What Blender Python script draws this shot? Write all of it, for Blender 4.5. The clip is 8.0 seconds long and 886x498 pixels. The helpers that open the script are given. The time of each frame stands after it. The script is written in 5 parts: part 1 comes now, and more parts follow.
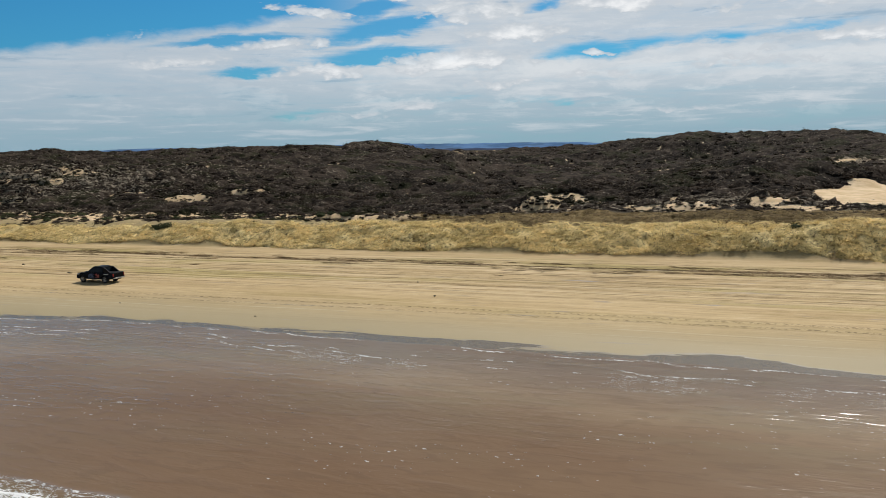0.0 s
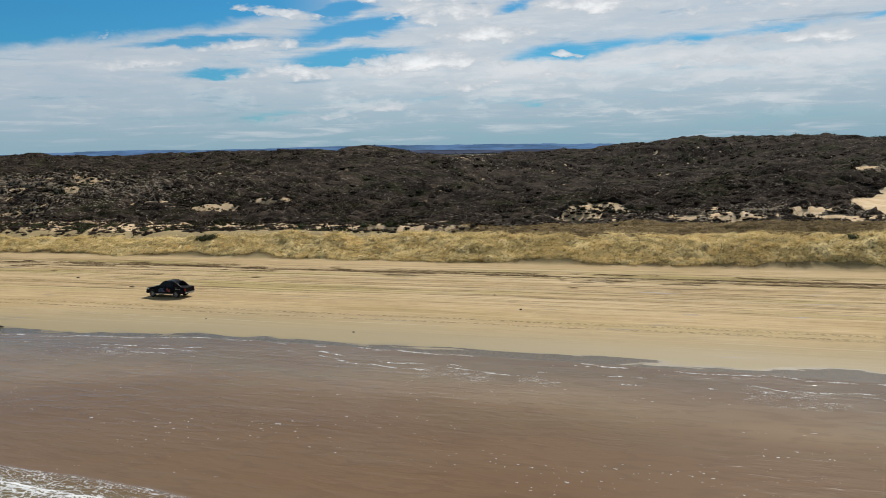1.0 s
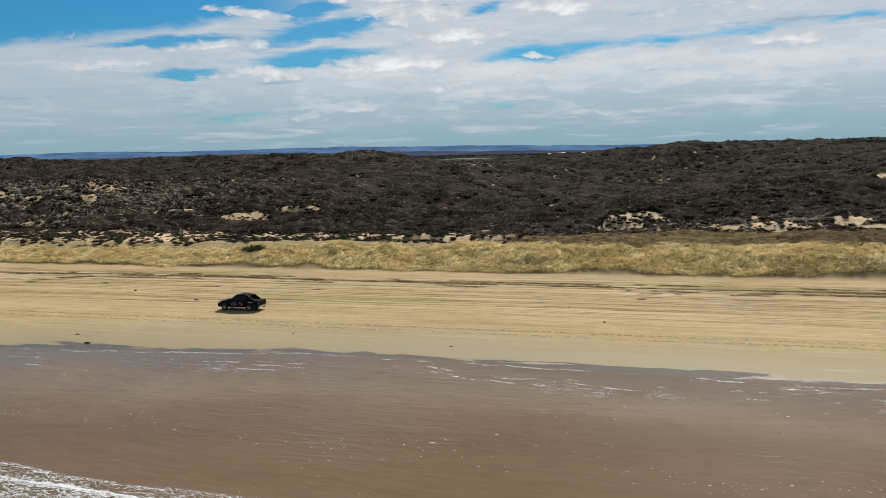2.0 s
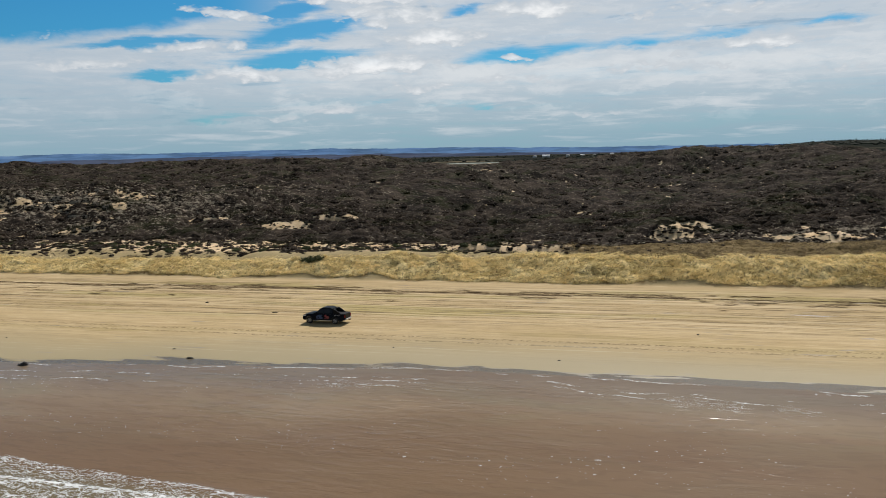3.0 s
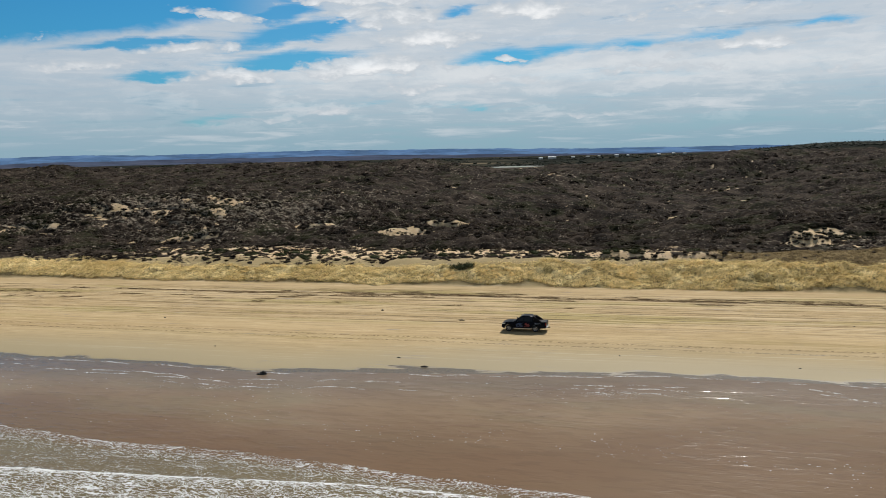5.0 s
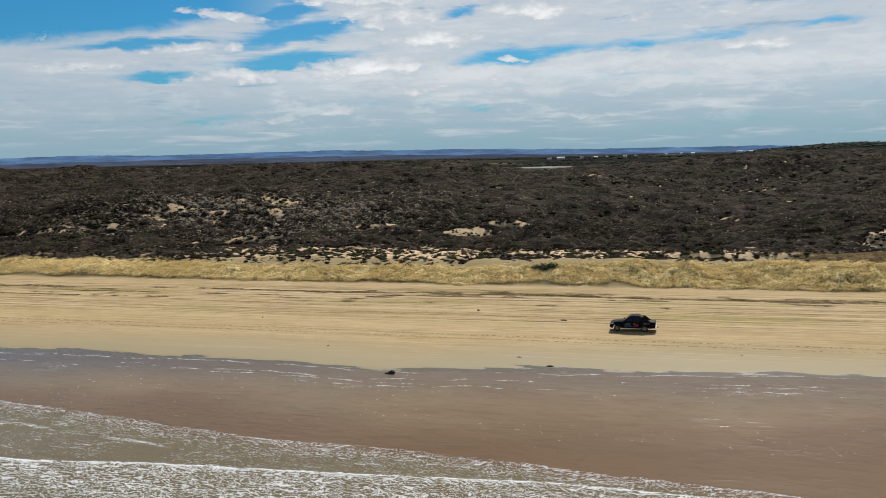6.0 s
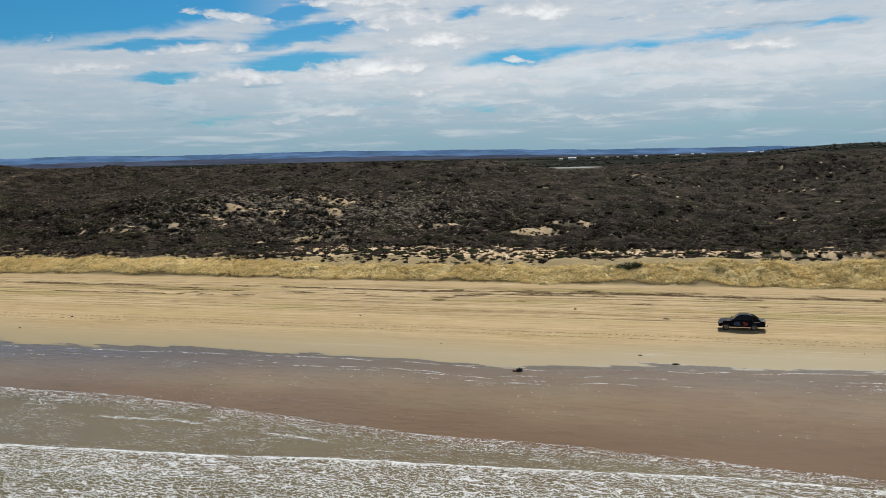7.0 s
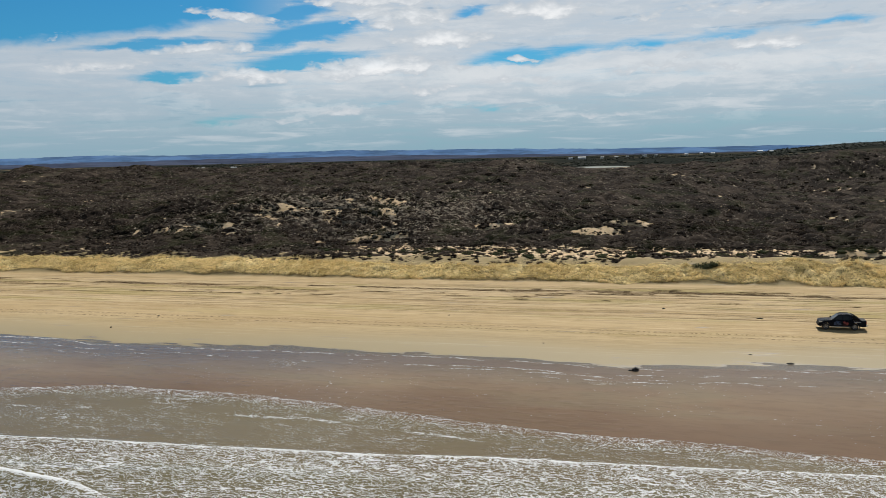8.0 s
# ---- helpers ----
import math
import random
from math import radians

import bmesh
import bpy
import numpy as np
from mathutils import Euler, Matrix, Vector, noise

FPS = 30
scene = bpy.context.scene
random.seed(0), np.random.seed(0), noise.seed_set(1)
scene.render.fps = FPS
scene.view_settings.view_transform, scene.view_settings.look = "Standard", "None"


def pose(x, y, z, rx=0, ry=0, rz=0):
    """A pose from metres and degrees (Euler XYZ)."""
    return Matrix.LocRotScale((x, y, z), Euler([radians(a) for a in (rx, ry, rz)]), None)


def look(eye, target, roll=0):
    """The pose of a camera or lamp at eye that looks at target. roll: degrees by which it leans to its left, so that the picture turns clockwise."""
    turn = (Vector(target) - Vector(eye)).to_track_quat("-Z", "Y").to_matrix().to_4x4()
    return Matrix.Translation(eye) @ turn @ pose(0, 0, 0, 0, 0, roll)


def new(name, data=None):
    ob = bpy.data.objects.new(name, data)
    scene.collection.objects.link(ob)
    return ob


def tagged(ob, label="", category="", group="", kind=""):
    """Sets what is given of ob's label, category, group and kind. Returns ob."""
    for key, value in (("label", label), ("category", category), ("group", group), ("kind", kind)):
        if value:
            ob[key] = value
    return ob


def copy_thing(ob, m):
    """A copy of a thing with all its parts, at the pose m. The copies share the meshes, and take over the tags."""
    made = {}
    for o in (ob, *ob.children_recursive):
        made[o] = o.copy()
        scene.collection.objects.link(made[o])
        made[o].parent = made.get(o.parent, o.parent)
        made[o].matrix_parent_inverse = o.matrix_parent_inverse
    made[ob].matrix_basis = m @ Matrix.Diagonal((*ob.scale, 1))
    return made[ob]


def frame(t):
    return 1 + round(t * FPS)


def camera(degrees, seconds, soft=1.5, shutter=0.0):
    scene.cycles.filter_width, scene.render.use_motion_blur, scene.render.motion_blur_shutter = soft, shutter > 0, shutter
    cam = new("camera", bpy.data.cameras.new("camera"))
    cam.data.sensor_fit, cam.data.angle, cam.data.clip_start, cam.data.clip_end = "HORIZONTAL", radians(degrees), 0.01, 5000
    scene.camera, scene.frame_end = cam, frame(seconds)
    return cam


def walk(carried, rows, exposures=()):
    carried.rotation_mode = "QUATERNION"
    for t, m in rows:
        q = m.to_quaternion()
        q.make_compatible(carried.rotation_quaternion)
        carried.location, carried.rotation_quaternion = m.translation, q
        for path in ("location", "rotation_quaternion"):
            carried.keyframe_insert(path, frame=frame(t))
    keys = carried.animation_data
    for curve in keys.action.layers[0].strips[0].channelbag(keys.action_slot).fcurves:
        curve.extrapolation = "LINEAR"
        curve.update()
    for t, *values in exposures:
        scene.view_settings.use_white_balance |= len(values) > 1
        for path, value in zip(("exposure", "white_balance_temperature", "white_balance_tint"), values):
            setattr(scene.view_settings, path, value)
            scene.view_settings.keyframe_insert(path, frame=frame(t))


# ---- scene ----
cam = camera(54.6, 8.0, soft=0.6)
METRES, EYE, TILT, LEAN, TURN = 95.0, 15.0, -6.4, 1.15, 21.0
ROWS = [
    (0.0, 0.0, 0.0, 0.0, -0.0, 0.0, 0.0),
    (0.5, -0.057, -0.0056, 0.0067, -0.95, 0.04, 0.17),
    (1.0, -0.1194, -0.0106, 0.0141, -1.97, 0.08, 0.32),
    (1.5, -0.1774, -0.0143, 0.0214, -2.92, 0.1, 0.45),
    (3.0, -0.3649, -0.0197, 0.0439, -5.21, 0.24, 0.7),
    (3.5, -0.4253, -0.0193, 0.0509, -5.5, 0.25, 0.75),
    (4.0, -0.4903, -0.0181, 0.0548, -5.65, 0.26, 0.77),
    (4.5, -0.5503, -0.0158, 0.0559, -5.61, 0.29, 0.79),
    (6.0, -0.7456, -0.0073, 0.0585, -5.41, 0.34, 0.74),
    (6.5, -0.8077, -0.0043, 0.0588, -5.23, 0.35, 0.71),
    (7.0, -0.8758, -0.0019, 0.0579, -5.07, 0.38, 0.68),
    (7.5, -0.9389, 0.0001, 0.0584, -4.88, 0.34, 0.7),
    (8.0, -0.9956, 0.0045, 0.0599, -4.8, 0.34, 0.69),
]
walk(cam, [(t, pose(0, 0, EYE, TILT, LEAN, TURN) @ pose(METRES * x, METRES * y, METRES * z, 90 + pitch, roll, yaw)) for t, x, y, z, yaw, pitch, roll in ROWS])

# ---- sky, sun ----
SUN_EL, SUN_AZ = radians(46), radians(-5)      # azimuth from inland (+y) towards the left (-x)
sun = new("sun", bpy.data.lights.new("sun", "SUN"))
sun.data.energy, sun.data.angle, sun.data.color = 4.6, radians(0.6), (1.0, 0.965, 0.915)
sun_dir = Vector((-math.sin(SUN_AZ) * math.cos(SUN_EL), math.cos(SUN_AZ) * math.cos(SUN_EL), math.sin(SUN_EL)))
sun.matrix_world = look((0, 0, 200), Vector((0, 0, 200)) - sun_dir)
scene.view_settings.exposure = 0.0


class Nodes:
    """Short hand for building node trees."""

    def __init__(self, tree):
        self.tree = tree
        tree.nodes.clear()

    def add(self, kind, **props):
        n = self.tree.nodes.new("ShaderNode" + kind)
        ins = {}
        for k, v in props.items():
            if k == "operation":
                n.operation = v
            elif k == "use_clamp":
                n.use_clamp = v
            elif k == "data_type":
                n.data_type = v
            elif k == "blend_type":
                n.blend_type = v
            elif k == "interpolation_type":
                n.interpolation_type = v
            elif k == "attribute_name":
                n.attribute_name = v
            elif k == "feature":
                n.feature = v
            elif k == "wave_type":
                n.wave_type = v
            elif k == "bands_direction":
                n.bands_direction = v
            elif k == "sky_type":
                n.sky_type = v
            elif k == "sun_disc":
                n.sun_disc = v
            elif k == "sun_elevation":
                n.sun_elevation = v
            elif k == "sun_rotation":
                n.sun_rotation = v
            elif k == "altitude":
                n.altitude = v
            elif k == "air_density":
                n.air_density = v
            elif k == "dust_density":
                n.dust_density = v
            elif k == "ozone_density":
                n.ozone_density = v
            else:
                ins[k[2:]] = v
        for k, v in ins.items():
            self.put(n, int(k) if k.isdigit() else k.replace("_", " "), v)
        return n

    def put(self, n, key, v):
        s = n.inputs[key]
        if isinstance(v, bpy.types.NodeSocket):
            self.tree.links.new(v, s)
        else:
            s.default_value = v

    def math(self, op, a, b=0.0, c=0.0, clamp=False):
        n = self.add("Math", operation=op, use_clamp=clamp)
        for i, v in enumerate((a, b, c)):
            self.put(n, i, v)
        return n.outputs[0]

    def mix(self, f, a, b, blend="MIX"):
        n = self.add("Mix", data_type="RGBA", blend_type=blend)
        self.put(n, 0, f)
        for i, v in ((6, a), (7, b)):
            self.put(n, i, v if isinstance(v, bpy.types.NodeSocket) else (*v, 1.0))
        return n.outputs[2]

    def ramp(self, v, lo, hi, a=0.0, b=1.0, smooth=True):
        n = self.add("MapRange", interpolation_type="SMOOTHSTEP" if smooth else "LINEAR")
        for i, x in enumerate((v, lo, hi, a, b)):
            self.put(n, i, x)
        return n.outputs[0]

    def noise(self, vec, scale, detail=4.0, rough=0.55, dist=0.0):
        n = self.add("TexNoise", i_Scale=scale, i_Detail=detail, i_Roughness=rough, i_Distortion=dist)
        if vec is not None:
            self.put(n, "Vector", vec)
        return n.outputs[0]

    def scaled(self, vec, s):
        n = self.add("VectorMath", operation="MULTIPLY")
        self.put(n, 0, vec)
        n.inputs[1].default_value = s
        return n.outputs[0]

    def attr(self, name):
        return self.add("Attribute", attribute_name=name).outputs["Fac"]


# azimuth (left of inland), elevation, their spreads in degrees, tilt, strength; clear gaps first, heaped clouds after
GAPS = [
    (34.68, 7.26, 3.23, 0.30, -0.06, 1.00), (24.31, 8.12, 3.81, 0.52, -0.16, 0.95), (24.83, 6.36, 3.89, 0.50, -0.09, 1.00), (33.54, 5.33, 2.02, 0.28, -0.06, 0.95), (25.37, 9.34, 1.65, 0.69, -0.11, 1.00), (14.10, 9.25, 1.00, 0.26, -0.13, 0.80),
    (11.51, 6.33, 2.43, 0.43, -0.04, 0.80), (7.45, 6.69, 2.72, 0.39, -0.07, 0.55), (3.68, 6.97, 2.47, 0.31, -0.09, 0.62), (-1.25, 7.15, 3.46, 0.24, -0.01, 0.55), (-8.42, 7.47, 1.68, 0.23, -0.03, 0.60), (29.71, 2.75, 2.11, 0.36, -0.06, 0.35),
    (13.93, 3.36, 2.61, 0.29, -0.00, 0.40), (20.63, 3.54, 1.85, 0.22, -0.04, 0.30),
]
HIGH_HEAPS = [
    (29.50, 9.02, 2.50, 0.48, 0.11, 1.00), (19.08, 8.93, 3.40, 0.77, -0.03, 1.10), (15.89, 7.57, 3.14, 0.71, -0.01, 1.05), (20.42, 10.03, 4.74, 0.31, 0.00, 1.00), (31.07, 7.08, 2.93, 0.41, -0.05, 0.95), (37.45, 5.90, 3.36, 0.47, -0.05, 0.85),
    (28.89, 5.31, 2.82, 0.63, -0.02, 1.00), (20.00, 5.81, 4.61, 0.72, -0.03, 1.10), (22.86, 3.02, 1.47, 0.29, 0.02, 0.85), (25.98, 2.56, 1.99, 0.33, 0.01, 0.60), (9.61, 9.11, 3.82, 0.70, 0.02, 1.05),
]
LOW_HEAPS = [
    (11.07, 6.24, 0.96, 0.21, 0.01, 1.00), (40.60, 7.69, 1.82, 0.42, -0.04, 0.55), (-4.81, 6.45, 2.59, 0.47, 0.03, 0.95), (0.36, 6.00, 0.86, 0.35, 0.01, 0.80), (5.12, 2.50, 2.52, 0.22, -0.01, 0.70), (1.92, 5.27, 4.54, 0.53, 0.01, 0.75),
    (11.31, 4.79, 3.69, 0.51, -0.00, 0.70), (-0.81, 8.57, 6.08, 0.74, 0.02, 0.65), (17.26, 4.46, 2.97, 0.51, -0.00, 0.75), (-8.76, 4.60, 2.58, 0.53, -0.00, 0.60),
]


def make_world():
    w = bpy.data.worlds.new("sky")
    scene.world = w
    w.use_nodes = True
    N = Nodes(w.node_tree)
    sky = N.add("TexSky", sky_type="NISHITA", sun_disc=False, sun_elevation=SUN_EL, sun_rotation=-SUN_AZ, altitude=20, air_density=1.0, dust_density=0.4, ozone_density=3.0)
    d = N.add("TexCoord").outputs["Generated"]
    x, y, z = N.add("SeparateXYZ", i_0=d).outputs
    az0 = N.math("MULTIPLY", N.math("ARCTAN2", N.math("MULTIPLY", x, -1.0), y), 57.2958)
    el0 = N.math("MULTIPLY", N.math("ARCSINE", z), 57.2958)
    # ragged edges: shift the shapes by fine noise
    rag = N.noise(N.add("CombineXYZ", i_0=N.math("MULTIPLY", az0, 0.55), i_1=N.math("MULTIPLY", el0, 1.25), i_2=1.3).outputs[0], 1.0, 5.0, 0.54, 0.2)
    wide = N.noise(N.add("CombineXYZ", i_0=N.math("MULTIPLY", az0, 0.13), i_1=N.math("MULTIPLY", el0, 0.30), i_2=8.1).outputs[0], 1.0, 4.0, 0.5)
    az = N.math("ADD", az0, N.math("MULTIPLY", N.math("SUBTRACT", wide, 0.5), 2.0))
    el = N.math("ADD", el0, N.math("MULTIPLY", N.math("SUBTRACT", rag, 0.5), 1.1))

    def lump(a, e, ra, re, tilt=0.0, foot=1.0):
        u = N.math("DIVIDE", N.math("SUBTRACT", az, a), ra)
        dv = N.math("SUBTRACT", el, N.math("MULTIPLY_ADD", N.math("SUBTRACT", az, a), tilt, e))
        v = N.math("DIVIDE", dv, re)
        if foot != 1.0:
            v = N.math("MAXIMUM", v, N.math("DIVIDE", dv, -re * foot))
        q = N.math("MULTIPLY_ADD", v, v, N.math("MULTIPLY", u, u))
        return N.math("EXPONENT", N.math("MULTIPLY", q, -1.0))

    def total(parts):
        t = parts[0]
        for p in parts[1:]:
            t = N.math("MAXIMUM", t, p)
        return t

    gaps = total([N.math("MULTIPLY", lump(a, e, ra * 1.25, re * 1.3, tilt), k) for a, e, ra, re, tilt, k in GAPS])
    # clear upper edge on the left; above the view broken cloud goes on over the whole sky
    top = N.math("MULTIPLY_ADD", N.math("SUBTRACT", az, 40.0), -0.137, 7.3)
    side = N.math("MULTIPLY", N.ramp(az, 20.0, 30.0), N.ramp(az, 75.0, 95.0, 1.0, 0.0))
    clear = N.math("MULTIPLY", N.ramp(N.math("SUBTRACT", el, top), -0.3, 0.5), side)
    over = N.noise(N.add("CombineXYZ", i_0=N.math("DIVIDE", x, N.math("ADD", N.math("MAXIMUM", z, 0.0), 0.15)), i_1=N.math("DIVIDE", y, N.math("ADD", N.math("MAXIMUM", z, 0.0), 0.15)), i_2=0.0).outputs[0], 1.3, 6.0, 0.55, 0.2)
    broken = N.math("MULTIPLY", N.ramp(el0, 10.5, 14.0), N.ramp(over, 0.68, 0.56))
    streak = N.noise(N.add("CombineXYZ", i_0=N.math("MULTIPLY", az0, 0.16), i_1=N.math("MULTIPLY", el0, 1.5), i_2=4.4).outputs[0], 1.0, 6.0, 0.6, 0.4)
    open_sky = N.math("MAXIMUM", N.ramp(N.math("ADD", gaps, N.math("ADD", N.math("MULTIPLY", N.math("SUBTRACT", rag, 0.5), 0.5), N.math("MULTIPLY", N.math("SUBTRACT", 0.5, streak), N.ramp(gaps, 0.02, 0.3, 0.0, 1.1)))), 0.10, 0.80, 0.0, 0.95), N.math("MULTIPLY", clear, N.ramp(el0, 14.0, 11.0)))
    veil = N.math("MULTIPLY", N.math("SUBTRACT", 1.0, open_sky), N.ramp(streak, 0.25, 0.55, 0.80, 0.97))
    heaps = total([N.math("MULTIPLY", lump(a, e, ra * 1.3, re * 1.35, tilt, 0.62), k) for a, e, ra, re, tilt, k in HIGH_HEAPS + LOW_HEAPS])
    cells = N.add("TexVoronoi", feature="SMOOTH_F1", i_Scale=1.0, i_Smoothness=0.4, i_Detail=2.0, i_Roughness=0.6)
    N.put(cells, "Vector", N.add("CombineXYZ", i_0=N.math("MULTIPLY", az, 0.85), i_1=N.math("MULTIPLY", el, 1.9), i_2=2.7).outputs[0])
    heaps = N.math("ADD", heaps, N.math("MULTIPLY", N.math("MULTIPLY", N.math("SUBTRACT", 0.55, cells.outputs["Distance"]), 0.40), N.ramp(heaps, 0.05, 0.4)))
    heap = N.ramp(N.math("ADD", heaps, N.math("MULTIPLY", N.math("MULTIPLY", N.math("SUBTRACT", rag, 0.5), 1.3), N.ramp(heaps, 0.05, 0.35))), 0.30, 0.62)
    blue = N.mix(1.0, sky.outputs[0], (0.0145, 0.053, 0.073), "MULTIPLY")
    grey = N.mix(N.ramp(el0, 0.0, 6.5), (0.29, 0.42, 0.50), (0.53, 0.59, 0.65))
    grey = N.mix(N.ramp(streak, 0.52, 0.70, 0.0, 0.75), grey, (0.62, 0.66, 0.70))
    grey = N.mix(N.math("MULTIPLY", N.ramp(streak, 0.40, 0.30, 0.0, 0.7), N.ramp(el0, 1.2, 2.5)), grey, (0.33, 0.41, 0.49))
    grey = N.mix(N.math("MULTIPLY", N.ramp(az0, 22.0, 40.0), 0.25), grey, (0.32, 0.41, 0.50))
    white = N.mix(N.ramp(N.math("ADD", N.math("MULTIPLY", rag, 0.6), N.math("MULTIPLY", heaps, 0.45)), 0.50, 0.85), (0.56, 0.605, 0.65), (0.93, 0.935, 0.94))
    puffs = N.noise(N.add("CombineXYZ", i_0=N.math("MULTIPLY", az0, 0.30), i_1=N.math("MULTIPLY", el, 1.1), i_2=6.6).outputs[0], 1.0, 7.0, 0.62, 0.1)
    grey = N.mix(N.math("MULTIPLY", N.ramp(puffs, 0.50, 0.66, 0.0, 0.5), N.math("MULTIPLY", N.ramp(el0, 1.0, 3.5), N.ramp(az0, 26.0, 38.0, 1.0, 0.35))), grey, (0.68, 0.71, 0.74))
    grey = N.mix(N.math("MULTIPLY", N.ramp(puffs, 0.44, 0.34, 0.0, 0.28), N.ramp(el0, 1.0, 3.0)), grey, (0.36, 0.45, 0.54))
    # one long bright bank through the middle of the cloud
    lift = N.math("DIVIDE", N.math("SUBTRACT", el, 5.3), 0.95)
    bank = N.math("MULTIPLY", N.math("EXPONENT", N.math("MULTIPLY", N.math("MULTIPLY", lift, lift), -1.0)), N.math("MULTIPLY", N.ramp(az, 31.0, 22.0), N.ramp(az, -22.0, -12.0)))
    grey = N.mix(N.math("MULTIPLY", bank, N.ramp(puffs, 0.35, 0.6, 0.35, 0.75)), grey, (0.72, 0.745, 0.765))
    c = N.mix(veil, blue, grey)
    c = N.mix(N.math("MULTIPLY", heap, N.ramp(el0, 0.5, 4.0, 0.45, 0.88)), c, white)
    c = N.mix(N.math("MULTIPLY", broken, 0.95), c, (0.09, 0.135, 0.20))
    c = N.mix(N.ramp(el0, -0.5, 2.4, 0.85, 0.0), c, (0.255, 0.40, 0.49))
    bg = N.add("Background", i_Color=c, i_Strength=1.0)
    out = N.add("OutputWorld")
    w.node_tree.links.new(bg.outputs[0], out.inputs[0])


make_world()

# ---- materials ----


def material(name, rough=0.8, bump=0.0, spec=0.3):
    """A new material: its node helper, its principled node and its position."""
    m = bpy.data.materials.new(name)
    m.use_nodes = True
    N = Nodes(m.node_tree)
    b = N.add("BsdfPrincipled", i_Roughness=rough)
    b.inputs["Specular IOR Level"].default_value = spec
    out = N.add("OutputMaterial")
    m.node_tree.links.new(b.outputs[0], out.inputs[0])
    pos = N.add("NewGeometry").outputs["Position"]
    return m, N, b, pos


def relief(N, b, height, strength, distance):
    n = N.add("Bump", i_Strength=strength, i_Distance=distance, i_Height=height)
    N.put(b, "Normal", n.outputs[0])


def plain(name, colour, rough=0.6, metal=0.0, spec=0.4, vary=0.15, scale=6.0, coat=0.0):
    """A painted or raw surface with a little uneven dirt."""
    m, N, b, pos = material(name, rough, spec=spec)
    n = N.noise(pos, scale, 5.0, 0.6)
    dark = tuple(c * (1 - vary) for c in colour)
    N.put(b, "Base Color", N.mix(N.ramp(n, 0.3, 0.7), dark, tuple(min(1, c * (1 + vary)) for c in colour)))
    N.put(b, "Roughness", N.ramp(n, 0.2, 0.8, rough * 0.85, min(1, rough * 1.15)))
    b.inputs["Metallic"].default_value = metal
    b.inputs["Coat Weight"].default_value = coat
    return m


def ground_material():
    m, N, b, pos = material("sand_and_dune_soil", 0.92, spec=0.15)
    sep = N.add("SeparateXYZ", i_0=pos)
    x, y, z = sep.outputs
    bare, wet, far, ruts = N.attr("bare"), N.attr("wet"), N.attr("far"), N.attr("ruts")
    grain = N.noise(pos, 9.0, 6.0, 0.7)
    broad = N.noise(N.scaled(pos, (0.03, 0.16, 1.0)), 1.0, 5.0, 0.55)
    sand = N.mix(N.ramp(broad, 0.3, 0.7), (0.455, 0.325, 0.162), (0.53, 0.39, 0.21))
    sand = N.mix(N.math("MULTIPLY", grain, 0.25), sand, (0.33, 0.24, 0.13))
    # churned and wind-drawn sand: short streaks and specks
    churn = N.noise(N.scaled(pos, (0.16, 1.3, 0.0)), 1.0, 7.0, 0.74, 0.3)
    speck = N.noise(N.scaled(pos, (1.6, 3.6, 0.0)), 1.0, 5.0, 0.75)
    up_beach = N.ramp(wet, 0.9, 0.2, 0.25, 1.0)
    sand = N.mix(N.math("MULTIPLY", up_beach, N.ramp(churn, 0.53, 0.66, 0.0, 0.7)), sand, (0.30, 0.225, 0.095))
    sand = N.mix(N.math("MULTIPLY", up_beach, N.ramp(churn, 0.46, 0.36, 0.0, 0.6)), sand, (0.60, 0.465, 0.285))
    sand = N.mix(N.math("MULTIPLY", up_beach, N.ramp(speck, 0.60, 0.68, 0.0, 0.55)), sand, (0.22, 0.155, 0.075))
    # wheel marks and drift lines, drawn out along the shore
    line1 = N.noise(N.scaled(pos, (0.014, 1.4, 0.0)), 1.0, 6.0, 0.80, 0.06)
    line2 = N.noise(N.scaled(pos, (0.045, 1.7, 0.0)), 1.0, 5.0, 0.75, 0.15)
    line3 = N.noise(N.scaled(pos, (0.022, 2.9, 0.0)), 1.0, 4.0, 0.7, 0.06)
    line4 = N.noise(N.scaled(pos, (0.02, 2.1, 0.0)), 1.0, 4.0, 0.75)
    gaps = N.ramp(N.noise(N.scaled(pos, (0.22, 1.1, 0.0)), 1.0, 5.0, 0.7), 0.40, 0.56, 0.25, 1.0)
    marks = N.math("MULTIPLY", N.math("MULTIPLY", ruts, gaps), N.math("MAXIMUM", N.ramp(line1, 0.55, 0.57), N.math("MAXIMUM", N.math("MULTIPLY", N.ramp(line2, 0.56, 0.60), 0.9), N.ramp(line3, 0.555, 0.585, 0.0, 0.95))))
    sand = N.mix(N.math("MULTIPLY", ruts, N.ramp(N.noise(N.scaled(pos, (0.02, 0.22, 0.0)), 1.0, 4.0, 0.6), 0.52, 0.62, 0.0, 0.7)), sand, (0.33, 0.27, 0.09))
    sand = N.mix(N.math("MULTIPLY", marks, 0.95), sand, (0.105, 0.070, 0.030))
    pale = N.math("MULTIPLY", ruts, N.ramp(line1, 0.47, 0.44))
    sand = N.mix(N.math("MULTIPLY", pale, 0.65), sand, (0.62, 0.49, 0.31))
    hair = N.math("MULTIPLY", N.ramp(wet, 0.15, 0.45), N.math("MULTIPLY", N.ramp(wet, 0.97, 0.85), N.ramp(line4, 0.58, 0.62)))
    # a line of stranded weed at the top of the beach
    weedline = N.attr("weed")
    wn = N.noise(N.scaled(pos, (0.07, 2.0, 0.0)), 1.0, 7.0, 0.78, 0.5)
    weed = N.math("MULTIPLY", weedline, N.ramp(wn, 0.53, 0.57))
